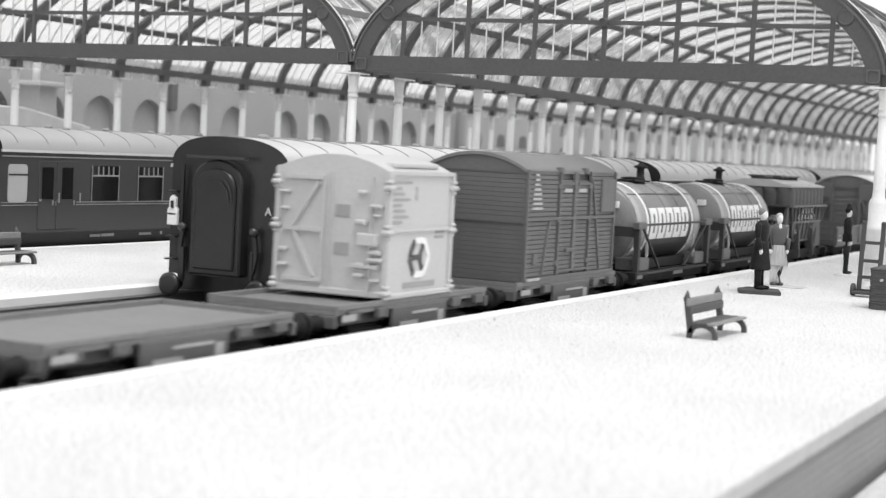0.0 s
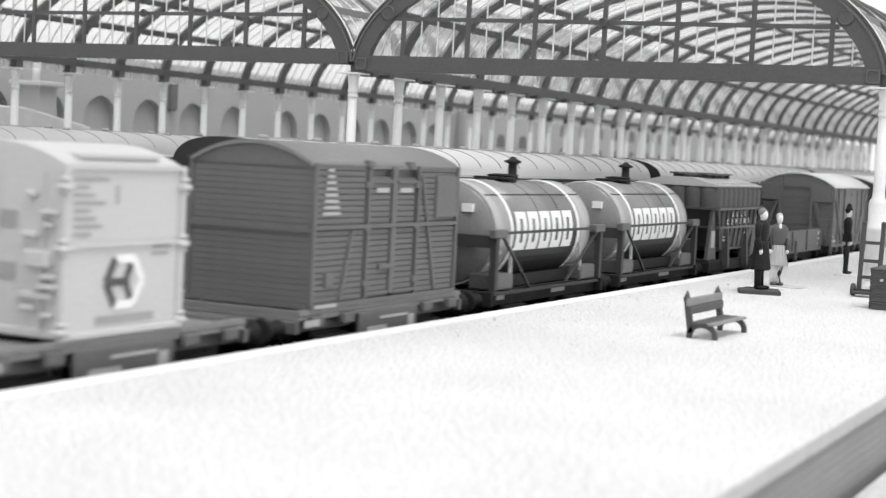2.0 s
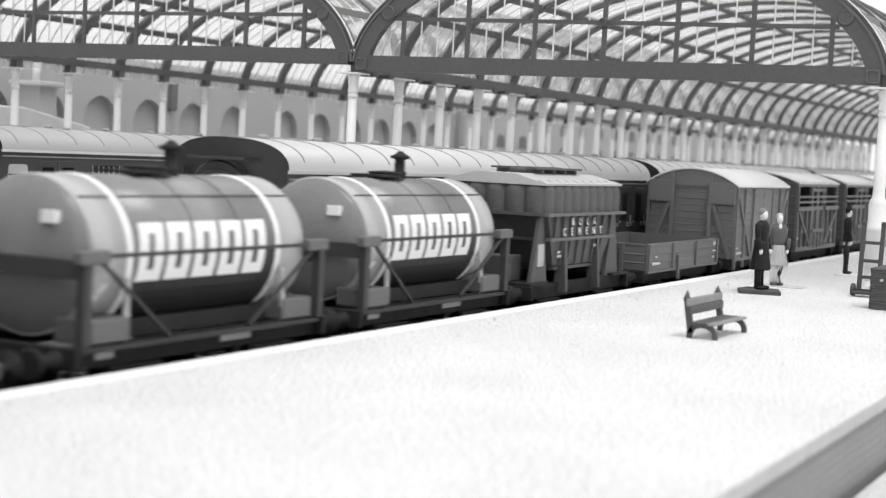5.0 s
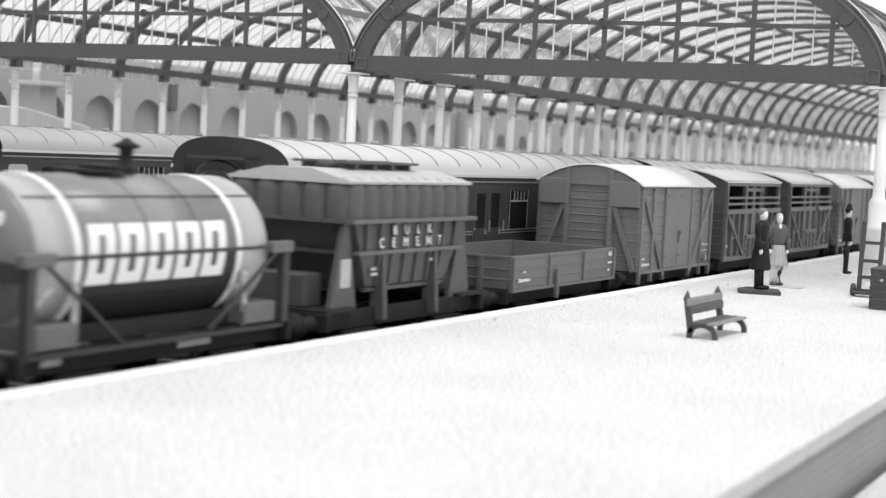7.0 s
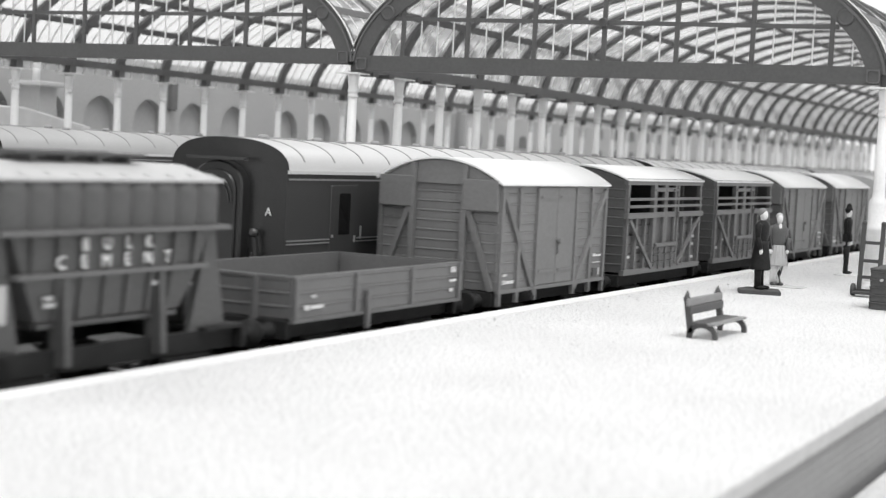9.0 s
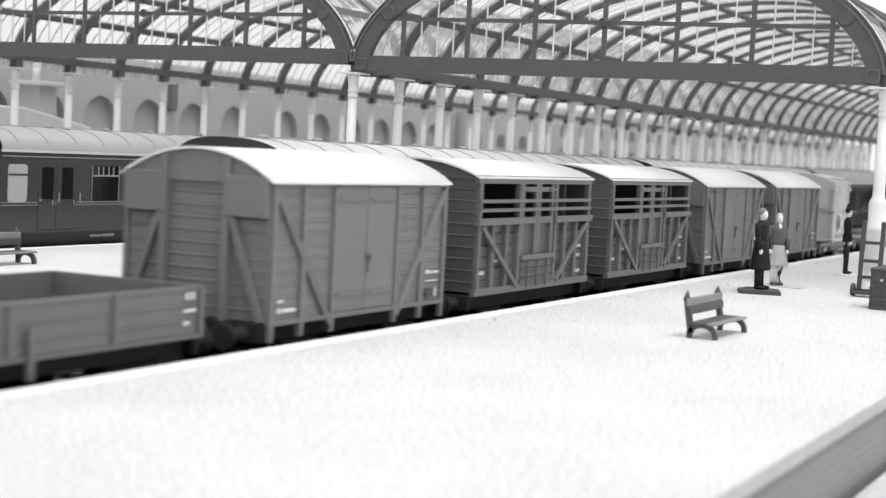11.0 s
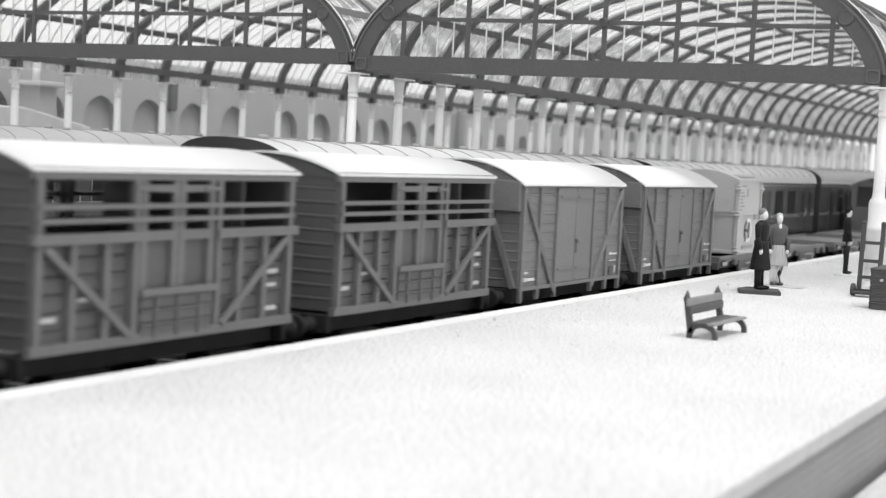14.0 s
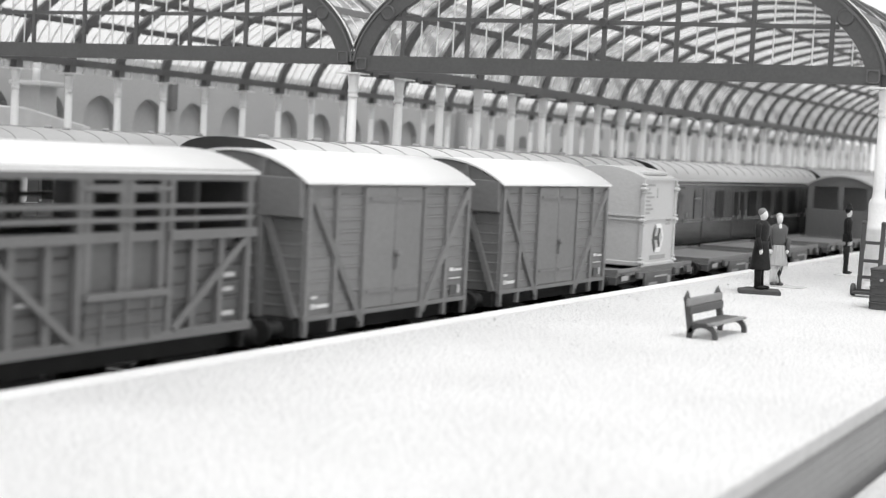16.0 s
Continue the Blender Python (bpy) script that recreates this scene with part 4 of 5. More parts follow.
def tank_wagon(xc):
    w = wagon("tank_wagon", xc, "grey cylindrical tank wagon with white lettering blocks", "tank wagons", L=5.5, base=3.05)
    R, zc, half = 0.98, 2.19, 2.35
    prof = [(0.02, -half - 0.24), (0.4, -half - 0.21), (0.7, -half - 0.14), (0.9, -half - 0.05), (R - 0.01, -half + 0.02)]
    for sx in (-1, 1):
        part("tank_end", lathe(B(), [(r, -sx * x) for r, x in prof], axis="x", n=48, origin=(0, 0, zc)), M_TANKE, w, "grey domed tank end")
        part("end_ring", lathe(B(), [(R - 0.015, sx * (half + 0.01)), (R, sx * (half - 0.02)), (R, sx * 1.62)], axis="x", n=48, origin=(0, 0, zc)), M_TANKL, w, "paler painted ring of the tank")
    g = lathe(B(), [(R, -1.62), (R, 1.62)], axis="x", n=48, origin=(0, 0, zc))
    part("barrel", g, M_TANK, w, "grey tank barrel")
    for x in (-1.66, 1.66):
        part("white_band", lathe(B(), [(R + 0.006, x - 0.06), (R + 0.012, x - 0.05), (R + 0.012, x + 0.05), (R + 0.006, x + 0.06)], axis="x", n=48, origin=(0, 0, zc)), M_MARK, w, "thin white band")
    for x in (-0.3, 0.75):
        g = B()
        for k in range(56):
            a = math.radians(k * 3.27)
            bmesh.ops.create_icosphere(g, subdivisions=1, radius=0.016, matrix=Matrix.Translation((x, -(R + 0.004) * math.cos(a), zc + (R + 0.004) * math.sin(a))))
        tagged(part("rivets", g, M_TANKF, w), kind="stuff")
    # wide belly band of painted-in dark reflection, with white blocks wrapped on the barrel
    def wrapped(name, x_of, a0, a1, mat, r, n=10, th=0.008):
        g = B()
        rows = []
        for i in range(n + 1):
            a = a0 + (a1 - a0) * i / n
            xa, xb = x_of(a)
            rows.append([g.verts.new((x, -rr * math.cos(a), zc + rr * math.sin(a))) for rr in (r, r + th) for x in (xa, xb)])
        for p_, q_ in zip(rows, rows[1:]):
            for i, j in ((2, 3), (0, 2), (3, 1)):
                g.faces.new((p_[i], p_[j], q_[j], q_[i]))
        for p_ in (rows[0], rows[-1]):
            g.faces.new((p_[0], p_[1], p_[3], p_[2]))
        return part(name, g, mat, w)
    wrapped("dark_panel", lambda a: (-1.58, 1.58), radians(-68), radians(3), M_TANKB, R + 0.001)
    lo, hi = radians(-17), radians(25)
    lean = lambda a: 0.1 * math.sin(a) * 1.2
    for k in range(5):
        xl = -1.5 + k * 0.58
        for da, db, pa, pb in ((0.0, 0.18, lo, hi), (0.31, 0.49, lo, hi)):
            wrapped("white_block", lambda a, da=da, db=db: (xl + da + lean(a), xl + db + lean(a)), pa, pb, M_MARK, R + 0.011)
        for seg in ((hi - radians(8), hi), (lo, lo + radians(8))):
            wrapped("white_block", lambda a: (xl + 0.16 + lean(a), xl + 0.33 + lean(a)), seg[0], seg[1], M_MARK, R + 0.0115)
    # plate seam along the barrel, and a slanted white flash low on each end
    wrapped("plate_seam", lambda a: (-2.3, 2.3), radians(47), radians(48.5), M_TANKF, R + 0.001, 2)
    for x in (-2.0, 1.95):
        for a0, dx, wd in ((-24, 0.0, 0.2), (-33, -0.1, 0.3)):
            wrapped("white_flash", lambda a, x=x, dx=dx, wd=wd: (x + dx + 0.5 * a, x + dx + wd + 0.7 * a), radians(a0), radians(a0 + 7), M_MARKL, R + 0.004, 5)
    # manhole, filler and vent pipe on top
    g = lathe(B(), [(0.3, R - 0.06), (0.3, R + 0.02), (0.27, R + 0.03), (0.27, R + 0.07), (0.29, R + 0.08), (0.29, R + 0.1), (0.1, R + 0.12)], n=20, origin=(-0.1, 0, zc))
    part("manhole", g, M_BLACK, w)
    part("walkway", bx(B(), -0.75, -0.2, -0.3, 0.3, zc + R + 0.02, zc + R + 0.06), M_BLACK, w)
    g = lathe(B(), [(0.12, R - 0.05), (0.12, R + 0.1), (0.09, R + 0.12), (0.09, R + 0.32), (0.17, R + 0.34), (0.17, R + 0.38), (0.1, R + 0.4), (0.04, R + 0.46)], n=16, origin=(0.42, 0, zc))
    part("vent", g, M_BLACK, w)
    # cradle
    for sx in (-1, 1):
        for sy in (-1, 1):
            part("end_post", bx(B(), sx * 2.62 - 0.07, sx * 2.62 + 0.07, sy * 1.08 - 0.06, sy * 1.08 + 0.06, 1.2, 2.3), M_TANKF, w)
            part("end_stay_head", soften(bx(B(), sx * 2.5 - 0.3, sx * 2.5 + 0.25, sy * 1.1 - 0.07, sy * 1.1 + 0.07, 2.16, 2.32), 0.02), M_FRAME, w)
            part("strap", bar(B(), (sx * 1.72, sy * 1.0, 1.95), (sx * 1.78, sy * 1.03, 1.2), 0.09, 0.04, up=(0, 1, 0)), M_MARKG, w, "pale vertical strap")
            part("diagonal_stay", bar(B(), (sx * 2.4, sy * 1.12, 2.2), (sx * 0.9, sy * 1.05, 1.2), 0.04, 0.05, up=(0, 1, 0)), M_TANKF, w)
            part("timber_chock", soften(bx(B(), sx * 2.1 - 0.38, sx * 2.1 + 0.38, sy * 0.82 - 0.26, sy * 0.82 + 0.3, 1.2, 1.5), 0.03), M_FRAME, w)
        part("end_beam", bx(B(), sx * 2.62 - 0.06, sx * 2.62 + 0.06, -1.02, 1.02, 1.98, 2.2), M_TANKF, w)
    for sy in (-1, 1):
        part("tie_rod", bar(B(), (-2.6, sy * 1.13, 2.25), (2.6, sy * 1.13, 2.25), 0.04, 0.05), M_TANKF, w)
        part("cradle", prism(B(), [(-2.0, 1.2), (2.0, 1.2), (1.8, 1.42), (-1.8, 1.42)], "y", sy * 0.7 - 0.1, sy * 0.7 + 0.1), M_BLACK, w)
    part("solebar_plate", bx(B(), -2.7, 2.7, -1.1, -1.02, 1.12, 1.18), M_TANKF, w)
    marks(w, ((-2.3, 1.02, 0.35, 0.08), (0.3, 1.02, 0.7, 0.09)), -1.012, M_MARKG)
    part("marking", bx(B(), -2.56, -2.47, -0.56, -0.34, 2.6, 2.75), M_MARK, w)
    return w


def hopper_wagon(xc):
    w = wagon("cement_hopper", xc, "dark grey ribbed cement hopper wagon with roof walkway", "", L=5.3)
    hx, hw, zt, zm, zb, z0 = 2.1, 1.09, 3.12, 2.55, 2.06, 1.42
    g = B()
    # upper box, with bevelled lower half
    lv = [(hx - 0.12, hw - 0.1, zt), (hx - 0.06, hw - 0.05, zm), (hx - 0.24, hw - 0.03, zm - 0.01), (hx - 0.45, hw - 0.04, zb), (hx - 0.75, hw - 0.1, z0 + 0.12), (hx - 0.95, hw - 0.25, z0)]
    rows = [[g.verts.new((sx * a, sy * b, z)) for sx, sy in ((-1, -1), (1, -1), (1, 1), (-1, 1))] for a, b, z in lv]
    for p_, q_ in zip(rows, rows[1:]):
        for k in range(4):
            g.faces.new((p_[k], p_[(k + 1) % 4], q_[(k + 1) % 4], q_[k]))
    g.faces.new(rows[0])
    g.faces.new(rows[-1][::-1])
    part("body", g, M_HOP, w)
    rp = [(-hw - 0.01, zt + 0.03), (-hw + 0.3, zt + 0.1), (-0.4, zt + 0.2), (0.4, zt + 0.2), (hw - 0.3, zt + 0.1), (hw + 0.01, zt + 0.03)]
    part("roof", prism(B(), rp + [(hw - 0.01, zt - 0.01), (-hw + 0.01, zt - 0.01)], "x", -hx - 0.01, hx + 0.01), M_HOPT, w, "grey sloping roof")

    def bulged(wide):
        """A pressed panel, bowed outwards, that curves over at the top; out is -y."""
        prof = [(0.0, 0.0), (0.0, 0.44), (0.02, 0.52), (0.06, 0.57), (0.13, 0.6)]
        g = B()
        rows = []
        for inw, up in prof:
            rows.append([g.verts.new((wide * (f - 0.5), inw + 0.045 - 0.085 * math.sin(math.pi * f) ** 0.8 * (1 - 4.5 * inw), up + 0.05 * math.sin(math.pi * f) ** 0.55 * inw / 0.4)) for f in [q / 8 for q in range(9)]])
        for p_, q_ in zip(rows, rows[1:]):
            for q in range(8):
                g.faces.new((p_[q], p_[q + 1], q_[q + 1], q_[q])).smooth = True
        return mesh_of("panel", g, M_HOP)
    side_panel, end_panel = bulged((2 * hx - 0.1) / 9), bulged((2 * hw - 0.1) / 5)
    for s in (-1, 1):
        for k in range(9):
            x = -hx + 0.05 + (k + 0.5) * (2 * hx - 0.1) / 9
            piece("panel", side_panel, w, P(x, s * hw, zm, 0, 0, 0 if s < 0 else 180))
        for k in range(5):
            piece("panel", end_panel, w, P(s * hx, -hw + 0.05 + (k + 0.5) * (2 * hw - 0.1) / 5, zm, 0, 0, 90 * s))
        for k in range(10):
            x = -hx + 0.06 + k * (2 * hx - 0.12) / 9
            part("rib_cap", bar(B(), (x, s * (hw - 0.03), zt + 0.02), (x, s * (hw - 0.2), zt + 0.085), 0.035, 0.05, up=(1, 0, 0)), M_HOPT, w)
            if 0 < k < 9:
                xb = x * 0.97
                part("rib", bar(B(), (xb, s * (hw + 0.0), zm), (xb * 0.98, s * (hw - 0.03), zb), 0.06, 0.06, up=(0, 1, 0)), M_HOP, w)
                if 1 < k < 8:
                    part("rib", bar(B(), (xb * 0.98, s * (hw - 0.03), zb), (xb * 0.97, s * (hw - 0.09), z0 + 0.12), 0.06, 0.06, up=(0, 1, 0)), M_HOP, w)
        for z, a, b in ((zm, hx + 0.06, hw + 0.06), (zb, hx - 0.3, hw - 0.02)):
            part("band", bar(B(), (-a, s * b, z), (a, s * b, z), 0.1, 0.06), M_FRAME, w)
            part("band", bar(B(), (s * a, -b + 0.05, z), (s * a, b - 0.05, z), 0.08, 0.06), M_HOP, w)
        for x in (-0.95, 0.85):
            part("leg", bar(B(), (x, s * (hw - 0.12), zb), (x, s * (hw - 0.05), 1.0), 0.12, 0.24, up=(0, 1, 0)), M_HOP, w)
        part("lower_rail", bar(B(), (-1.3, s * (hw - 0.15), z0 + 0.06), (1.3, s * (hw - 0.15), z0 + 0.06), 0.1, 0.06), M_HOP, w)
        for q in (-1, 1):
            g = prism(B(), [(s * 2.0 - 0.4, 1.2), (s * 2.0 + 0.4, 1.2), (s * 2.0 + 0.09, 2.5), (s * 2.0 - 0.06, 2.5)], "y", q * 0.95 - 0.04, q * 0.95 + 0.04)
            part("end_support", g, M_HOP, w)
        part("plate", bx(B(), -2.14, -1.84, s * 1.0 - 0.006, s * 1.0 + 0.006, 1.55, 1.98), M_MARKG, w, "pale data plate")
        part("platform_step", bx(B(), s * 2.25 - 0.45, s * 2.25 + 0.45, -1.12, 1.12, 1.2, 1.25), M_BLACK, w)
        part("equipment_box", soften(bx(B(), s * 2.25 - 0.25, s * 2.25 + 0.25, -0.6, 0.6, 1.25, 1.75), 0.02), M_HOP, w)
    for y in (-0.38, 0.38):
        part("walkway_plank", bar(B(), (-1.2, y, zt + 0.3), (1.2, y, zt + 0.3), 0.26, 0.04), M_HOP, w)
    for x in (-0.9, -0.3, 0.3, 0.9):
        part("hatch", lathe(B(), [(0.2, 0.22), (0.2, 0.3), (0.14, 0.34)], n=14, origin=(x, 0, zt - 0.01)), M_HOP, w)
        part("walkway_stay", bx(B(), x - 0.03, x + 0.03, -0.5, 0.5, zt + 0.2, zt + 0.28), M_HOP, w)
    # one letter in each bay
    for word, k0, z in (("CEMENT", 0, 2.13), ("BULK", 1, 2.33)):
        for k, ch in enumerate(word):
            lettering(ch, 0.22, "letter", M_MARK, w, P(-1.07 + (k0 + k) * 0.4, -hw - 0.01 + (2.4 - z) * 0.05 - 0.02, z, 87, 0, 0), "white painted letter")
    marks(w, ((-1.3, 1.78, 0.16, 0.05), (-1.3, 1.7, 0.2, 0.05), (0.62, 1.86, 0.2, 0.05)), -hw + 0.03, M_MARKG)
    part("lamp_iron", soften(bx(B(), 2.72, 2.95, -1.0, -0.82, 1.0, 1.1), 0.02), M_MARK, w, "small white painted bracket")
    return w


def open_wagon(xc):
    w = wagon("open_wagon", xc, "grey three-plank open wagon, empty", "", L=5.34)
    L, hw, z0, z1 = 5.36, 1.2, 1.22, 1.8
    part("floor", bx(B(), -L / 2 + 0.05, L / 2 - 0.05, -hw + 0.05, hw - 0.05, z0, z0 + 0.06), M_INSIDE, w)
    h = (z1 - z0) / 3
    side_planks(w, ((-L / 2, -0.9), (-0.88, 0.88), (0.9, L / 2)), z0, z1, 3, hw, M_OPEN)
    end_planks(w, L / 2 - 0.055, -hw + 0.06, hw - 0.06, z0, z1, 3, M_OPEN)
    for s in (-1, 1):
        part("lining", bx(B(), -L / 2 + 0.06, L / 2 - 0.06, s * (hw - 0.07) - 0.025, s * (hw - 0.07) + 0.019, z0 + 0.06, z1 - 0.01), M_OPEN, w)
        part("capping", bar(B(), (-L / 2, s * (hw - 0.04), z1), (L / 2, s * (hw - 0.04), z1), 0.1, 0.035), M_OPEN, w)
        part("end_lining", bx(B(), s * (L / 2 - 0.09) - 0.025, s * (L / 2 - 0.09) + 0.019, -hw + 0.11, hw - 0.11, z0 + 0.06, z1 - 0.012), M_OPEN, w)
        part("end_capping", bar(B(), (s * (L / 2 - 0.04), -hw + 0.1, z1), (s * (L / 2 - 0.04), hw - 0.1, z1), 0.1, 0.035), M_OPEN, w)
        for x in (-2.62, -0.9, 0.9, 2.62):
            part("strap", bar(B(), (x, s * (hw + 0.02), z0 - 0.02), (x, s * (hw + 0.02), z1), 0.09, 0.06, up=(0, 1, 0)), M_OPEN, w)
        for y in (-0.6, 0.6):
            part("end_stanchion", bar(B(), (s * (L / 2 + 0.04), y, 0.95), (s * (L / 2 + 0.04), y, z1), 0.08, 0.12, up=(1, 0, 0)), M_OPEN, w)
        part("door_stop", bar(B(), (-0.6, s * (hw + 0.06), 0.95), (-0.6, s * (hw + 0.06), 1.52), 0.1, 0.06, up=(0, 1, 0)), M_OPEN, w)
        part("sill", bx(B(), -L / 2, L / 2, s * hw - 0.04, s * hw + 0.04, z0 - 0.06, z0 - 0.003), M_OPEN, w)
    marks(w, ((-2.4, 1.33, 0.14, 0.07), (-2.22, 1.34, 0.36, 0.05), (-2.2, 1.5, 0.1, 0.04), (2.28, 1.66, 0.08, 0.09), (2.4, 1.66, 0.07, 0.09), (2.25, 1.5, 0.25, 0.04), (2.25, 1.34, 0.12, 0.05)), -hw - 0.03, M_MARKL)
    return w


def brake_van(xc):
    w = wagon("brake_van", xc, "grey brake van with open verandah end and arched roof", "", L=6.0)
    L, hw, z0, z1 = 6.0, 1.2, 1.22, 3.15
    part("cabin", bx(B(), -L / 2 + 0.9, L / 2 - 0.9, -hw, hw, z0, z1), M_VAN, w)
    part("floor", bx(B(), -L / 2, L / 2, -hw, hw, z0 - 0.04, z0 - 0.001), M_VAN, w)
    for s in (-1, 1):
        part("end_wall", soften(bx(B(), s * (L / 2 - 0.05) - 0.05, s * (L / 2 - 0.05) + 0.05, -hw, hw, z0, 2.25), 0.01), M_VAN, w)
        end_fill(w, s * (L / 2 - 0.05), hw, z1, 0.38, M_VAN, 0.1)
        for y in (-hw + 0.12, -0.02, hw - 0.12):
            part("end_post", bx(B(), s * (L / 2 - 0.05) - 0.05, s * (L / 2 - 0.05) + 0.05, y - 0.1, y + 0.1, 2.251, z1 - 0.061), M_VAN, w)
        part("step", bx(B(), -L / 2, L / 2, s * 1.25 - 0.1, s * 1.25 + 0.1, 0.5, 0.55), M_BLACK, w)
    arc_roof(w, L, hw, z1, 0.38, M_ROOFL)
    return w


conflat(16.45)
pale_container(22.9, False)
furniture_container(29.5)
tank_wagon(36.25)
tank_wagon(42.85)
hopper_wagon(49.35)
open_wagon(55.78)
goods_van(62.65)
cattle_wagon(69.22)
cattle_wagon(75.8)
goods_van(82.52)
goods_van(89.22)
pale_container(95.6, True)
conflat(102.3)
conflat(109.0)
conflat(115.7)
brake_van(122.6)


# ---- standing coaches ----
def rounded(xa, xb, za, zb, ya, yb, r=0.09):
    """A thin upright panel with round corners."""
    pts = []
    for cx_, cz_, a0 in ((xb - r, zb - r, 0), (xa + r, zb - r, 90), (xa + r, za + r, 180), (xb - r, za + r, 270)):
        pts += [(cx_ + r * math.cos(radians(a0 + q * 22.5)), cz_ + r * math.sin(radians(a0 + q * 22.5))) for q in range(5)]
    return prism(B(), pts, "y", ya, yb)


def coach(x0, y, length, fine, label, kinds, zr=RAIL, hw=1.2, top=None):
    """A bow-ended corridor coach; kinds lists the openings along the side as (start, width, type)."""
    c = thing("railway_coach", P(x0, y, zr), label, "coach", "standing coaches")
    z0, z1, rise = 1.25, 3.18, 0.55
    top = top or M_COACHR
    bow = 0.14
    g = B()
    n = 6
    outline = [(0.0 + bow * (2 * i / n - 1) ** 2 * 1.0, hw - 2 * hw * i / n) for i in range(n + 1)] + [(length - bow * (2 * i / n - 1) ** 2, -hw + 2 * hw * i / n) for i in range(n + 1)]
    prism(g, outline, "z", z0, z1)
    g.faces.ensure_lookup_table()
    for k in (*range(2, 8), *range(9, 15)):
        g.faces[k].material_index = 1
    part("body", g, [M_COACH, M_COACHB], c)
    part("underframe", bx(B(), 0.3, length - 0.3, -hw + 0.08, hw - 0.08, 0.95, z0 - 0.001), M_COACHB, c, "black underframe")
    for k in range(5):
        part("equipment_box", bx(B(), 5 + k * 2.2, 6.2 + k * 2.2, -hw + 0.2, hw - 0.2, 0.35, 0.949), M_COACHB, c)
    for xb in (2.6, length - 2.6):
        bogie = part("bogie", bx(B(), xb - 1.6, xb + 1.6, -1.0, 1.0, 0.4, 0.94), M_COACHB, c)
        for dx in (-1.2, 1.2):
            g = B()
            for s in (-1, 1):
                lathe(g, [(0.46, s * 0.6), (0.46, s * 0.7), (0.2, s * 0.71)], axis="y", n=18, origin=(xb + dx, 0, 0.46))
            part("wheelset", g, M_COACHB, bogie)
    # roof with rounded cantrail and raised ribs
    def roof_pts(extra=0.0):
        pts = []
        for i in range(25):
            a = math.pi * i / 24
            pts.append((-(hw + 0.03 + extra) * math.copysign(abs(math.cos(a)) ** 0.8, math.cos(a)), z1 + (rise + extra) * math.sin(a) ** 0.85))
        return pts
    rp = roof_pts()
    g = B()
    rows = []
    for yy, zz in rp:
        e = 0.01 + bow * (yy / hw) ** 2
        rows.append([g.verts.new(v) for v in ((e, yy, zz), (length - e, yy, zz), (length - e, yy * 0.97, z1 - 0.03), (e, yy * 0.97, z1 - 0.03))])
    for p_, q_ in zip(rows, rows[1:]):
        g.faces.new((p_[0], p_[1], q_[1], q_[0])).smooth = True
        for i, j in ((1, 2), (3, 0)):
            g.faces.new((p_[i], p_[j], q_[j], q_[i])).material_index = 1
    part("roof", g, [top, M_COACHB], c, "light grey rounded roof")
    k = 0
    xr = 0.7
    while xr < length - 0.4:
        part("roof_rib", bent(B(), [(xr, yy, zz) for yy, zz in roof_pts(0.004)[2:-2]], 0.03, 0.02, "x"), M_COACHD, c)
        if k % 2 == 0:
            for yv in ((-0.42, 0.12) if k % 4 else (0.0,)):
                zv = z1 + rise * (1 - (yv / (hw + 0.03)) ** 2) ** 0.5 - 0.05
                part("ventilator", lathe(B(), [(0.06, 0), (0.06, 0.05), (0.11, 0.06), (0.11, 0.09), (0.07, 0.12), (0.03, 0.125)], n=8, origin=(xr + 0.5, yv, zv)), M_COACHD, c)
        if k % 3 == 1:
            part("roof_hatch", soften(bx(B(), xr + 0.2, xr + 0.8, 0.02, 0.5, z1 + rise - 0.08, z1 + rise + 0.03), 0.02), M_COACHD, c)
        xr += 1.05
        k += 1
    for s in (-1, 1):
        part("gutter", bar(B(), (0.15, s * (hw + 0.03), z1 - 0.01), (length - 0.15, s * (hw + 0.03), z1 - 0.01), 0.05, 0.06), M_COACHR, c)
        part("upper_line", bx(B(), 0.2, length - 0.2, s * (hw + 0.008) - 0.008, s * (hw + 0.008) + 0.008, z1 - 0.15, z1 - 0.12), M_CREAM, c, "thin cream line")
        for z in (1.9, 1.96):
            part("waist_line", bx(B(), 0.2, length - 0.2, s * (hw + 0.008) - 0.008, s * (hw + 0.008) + 0.008, z, z + 0.022), M_CREAM, c, "thin cream line")
    for xs, wd, kd in kinds:
        y = -hw
        if kd in "WLT":        # large window with sliding top lights
            win = part("window", rounded(xs, xs + wd, 2.0 if kd == "W" else 1.98, 2.86, y - 0.02, y + 0.03), M_WINL if kd == "L" else M_WIN, c)
            if kd == "W" and fine:
                part("frame", bx(B(), xs, xs + wd, y - 0.035, y - 0.021, 2.6, 2.64), M_CREAM, win)
                for f in (0.22, 0.4, 0.6, 0.78):
                    part("top_light_bar", bx(B(), xs + wd * f - 0.02, xs + wd * f + 0.02, y - 0.034, y - 0.021, 2.641, 2.85), M_CREAM, win)
                for xe in (xs - 0.015, xs + wd - 0.01):
                    part("frame", bx(B(), xe, xe + 0.025, y - 0.03, y - 0.021, 1.99, 2.87), M_CREAM, win)
            elif kd in "LT":
                part("frame", bx(B(), xs, xs + wd, y - 0.03, y - 0.021, 2.6, 2.64), M_COACH if kd == "L" else M_CREAM, win)
        else:                 # door with a narrow droplight
            door = part("door", soften(bx(B(), xs, xs + wd, y - 0.022, y + 0.02, 1.32, 2.95), 0.012), M_COACH, c)
            m = xs + wd / 2
            part("window", bx(B(), m - 0.2, m + 0.2, y - 0.03, y - 0.0225, 2.05, 2.8), M_WIN, door)
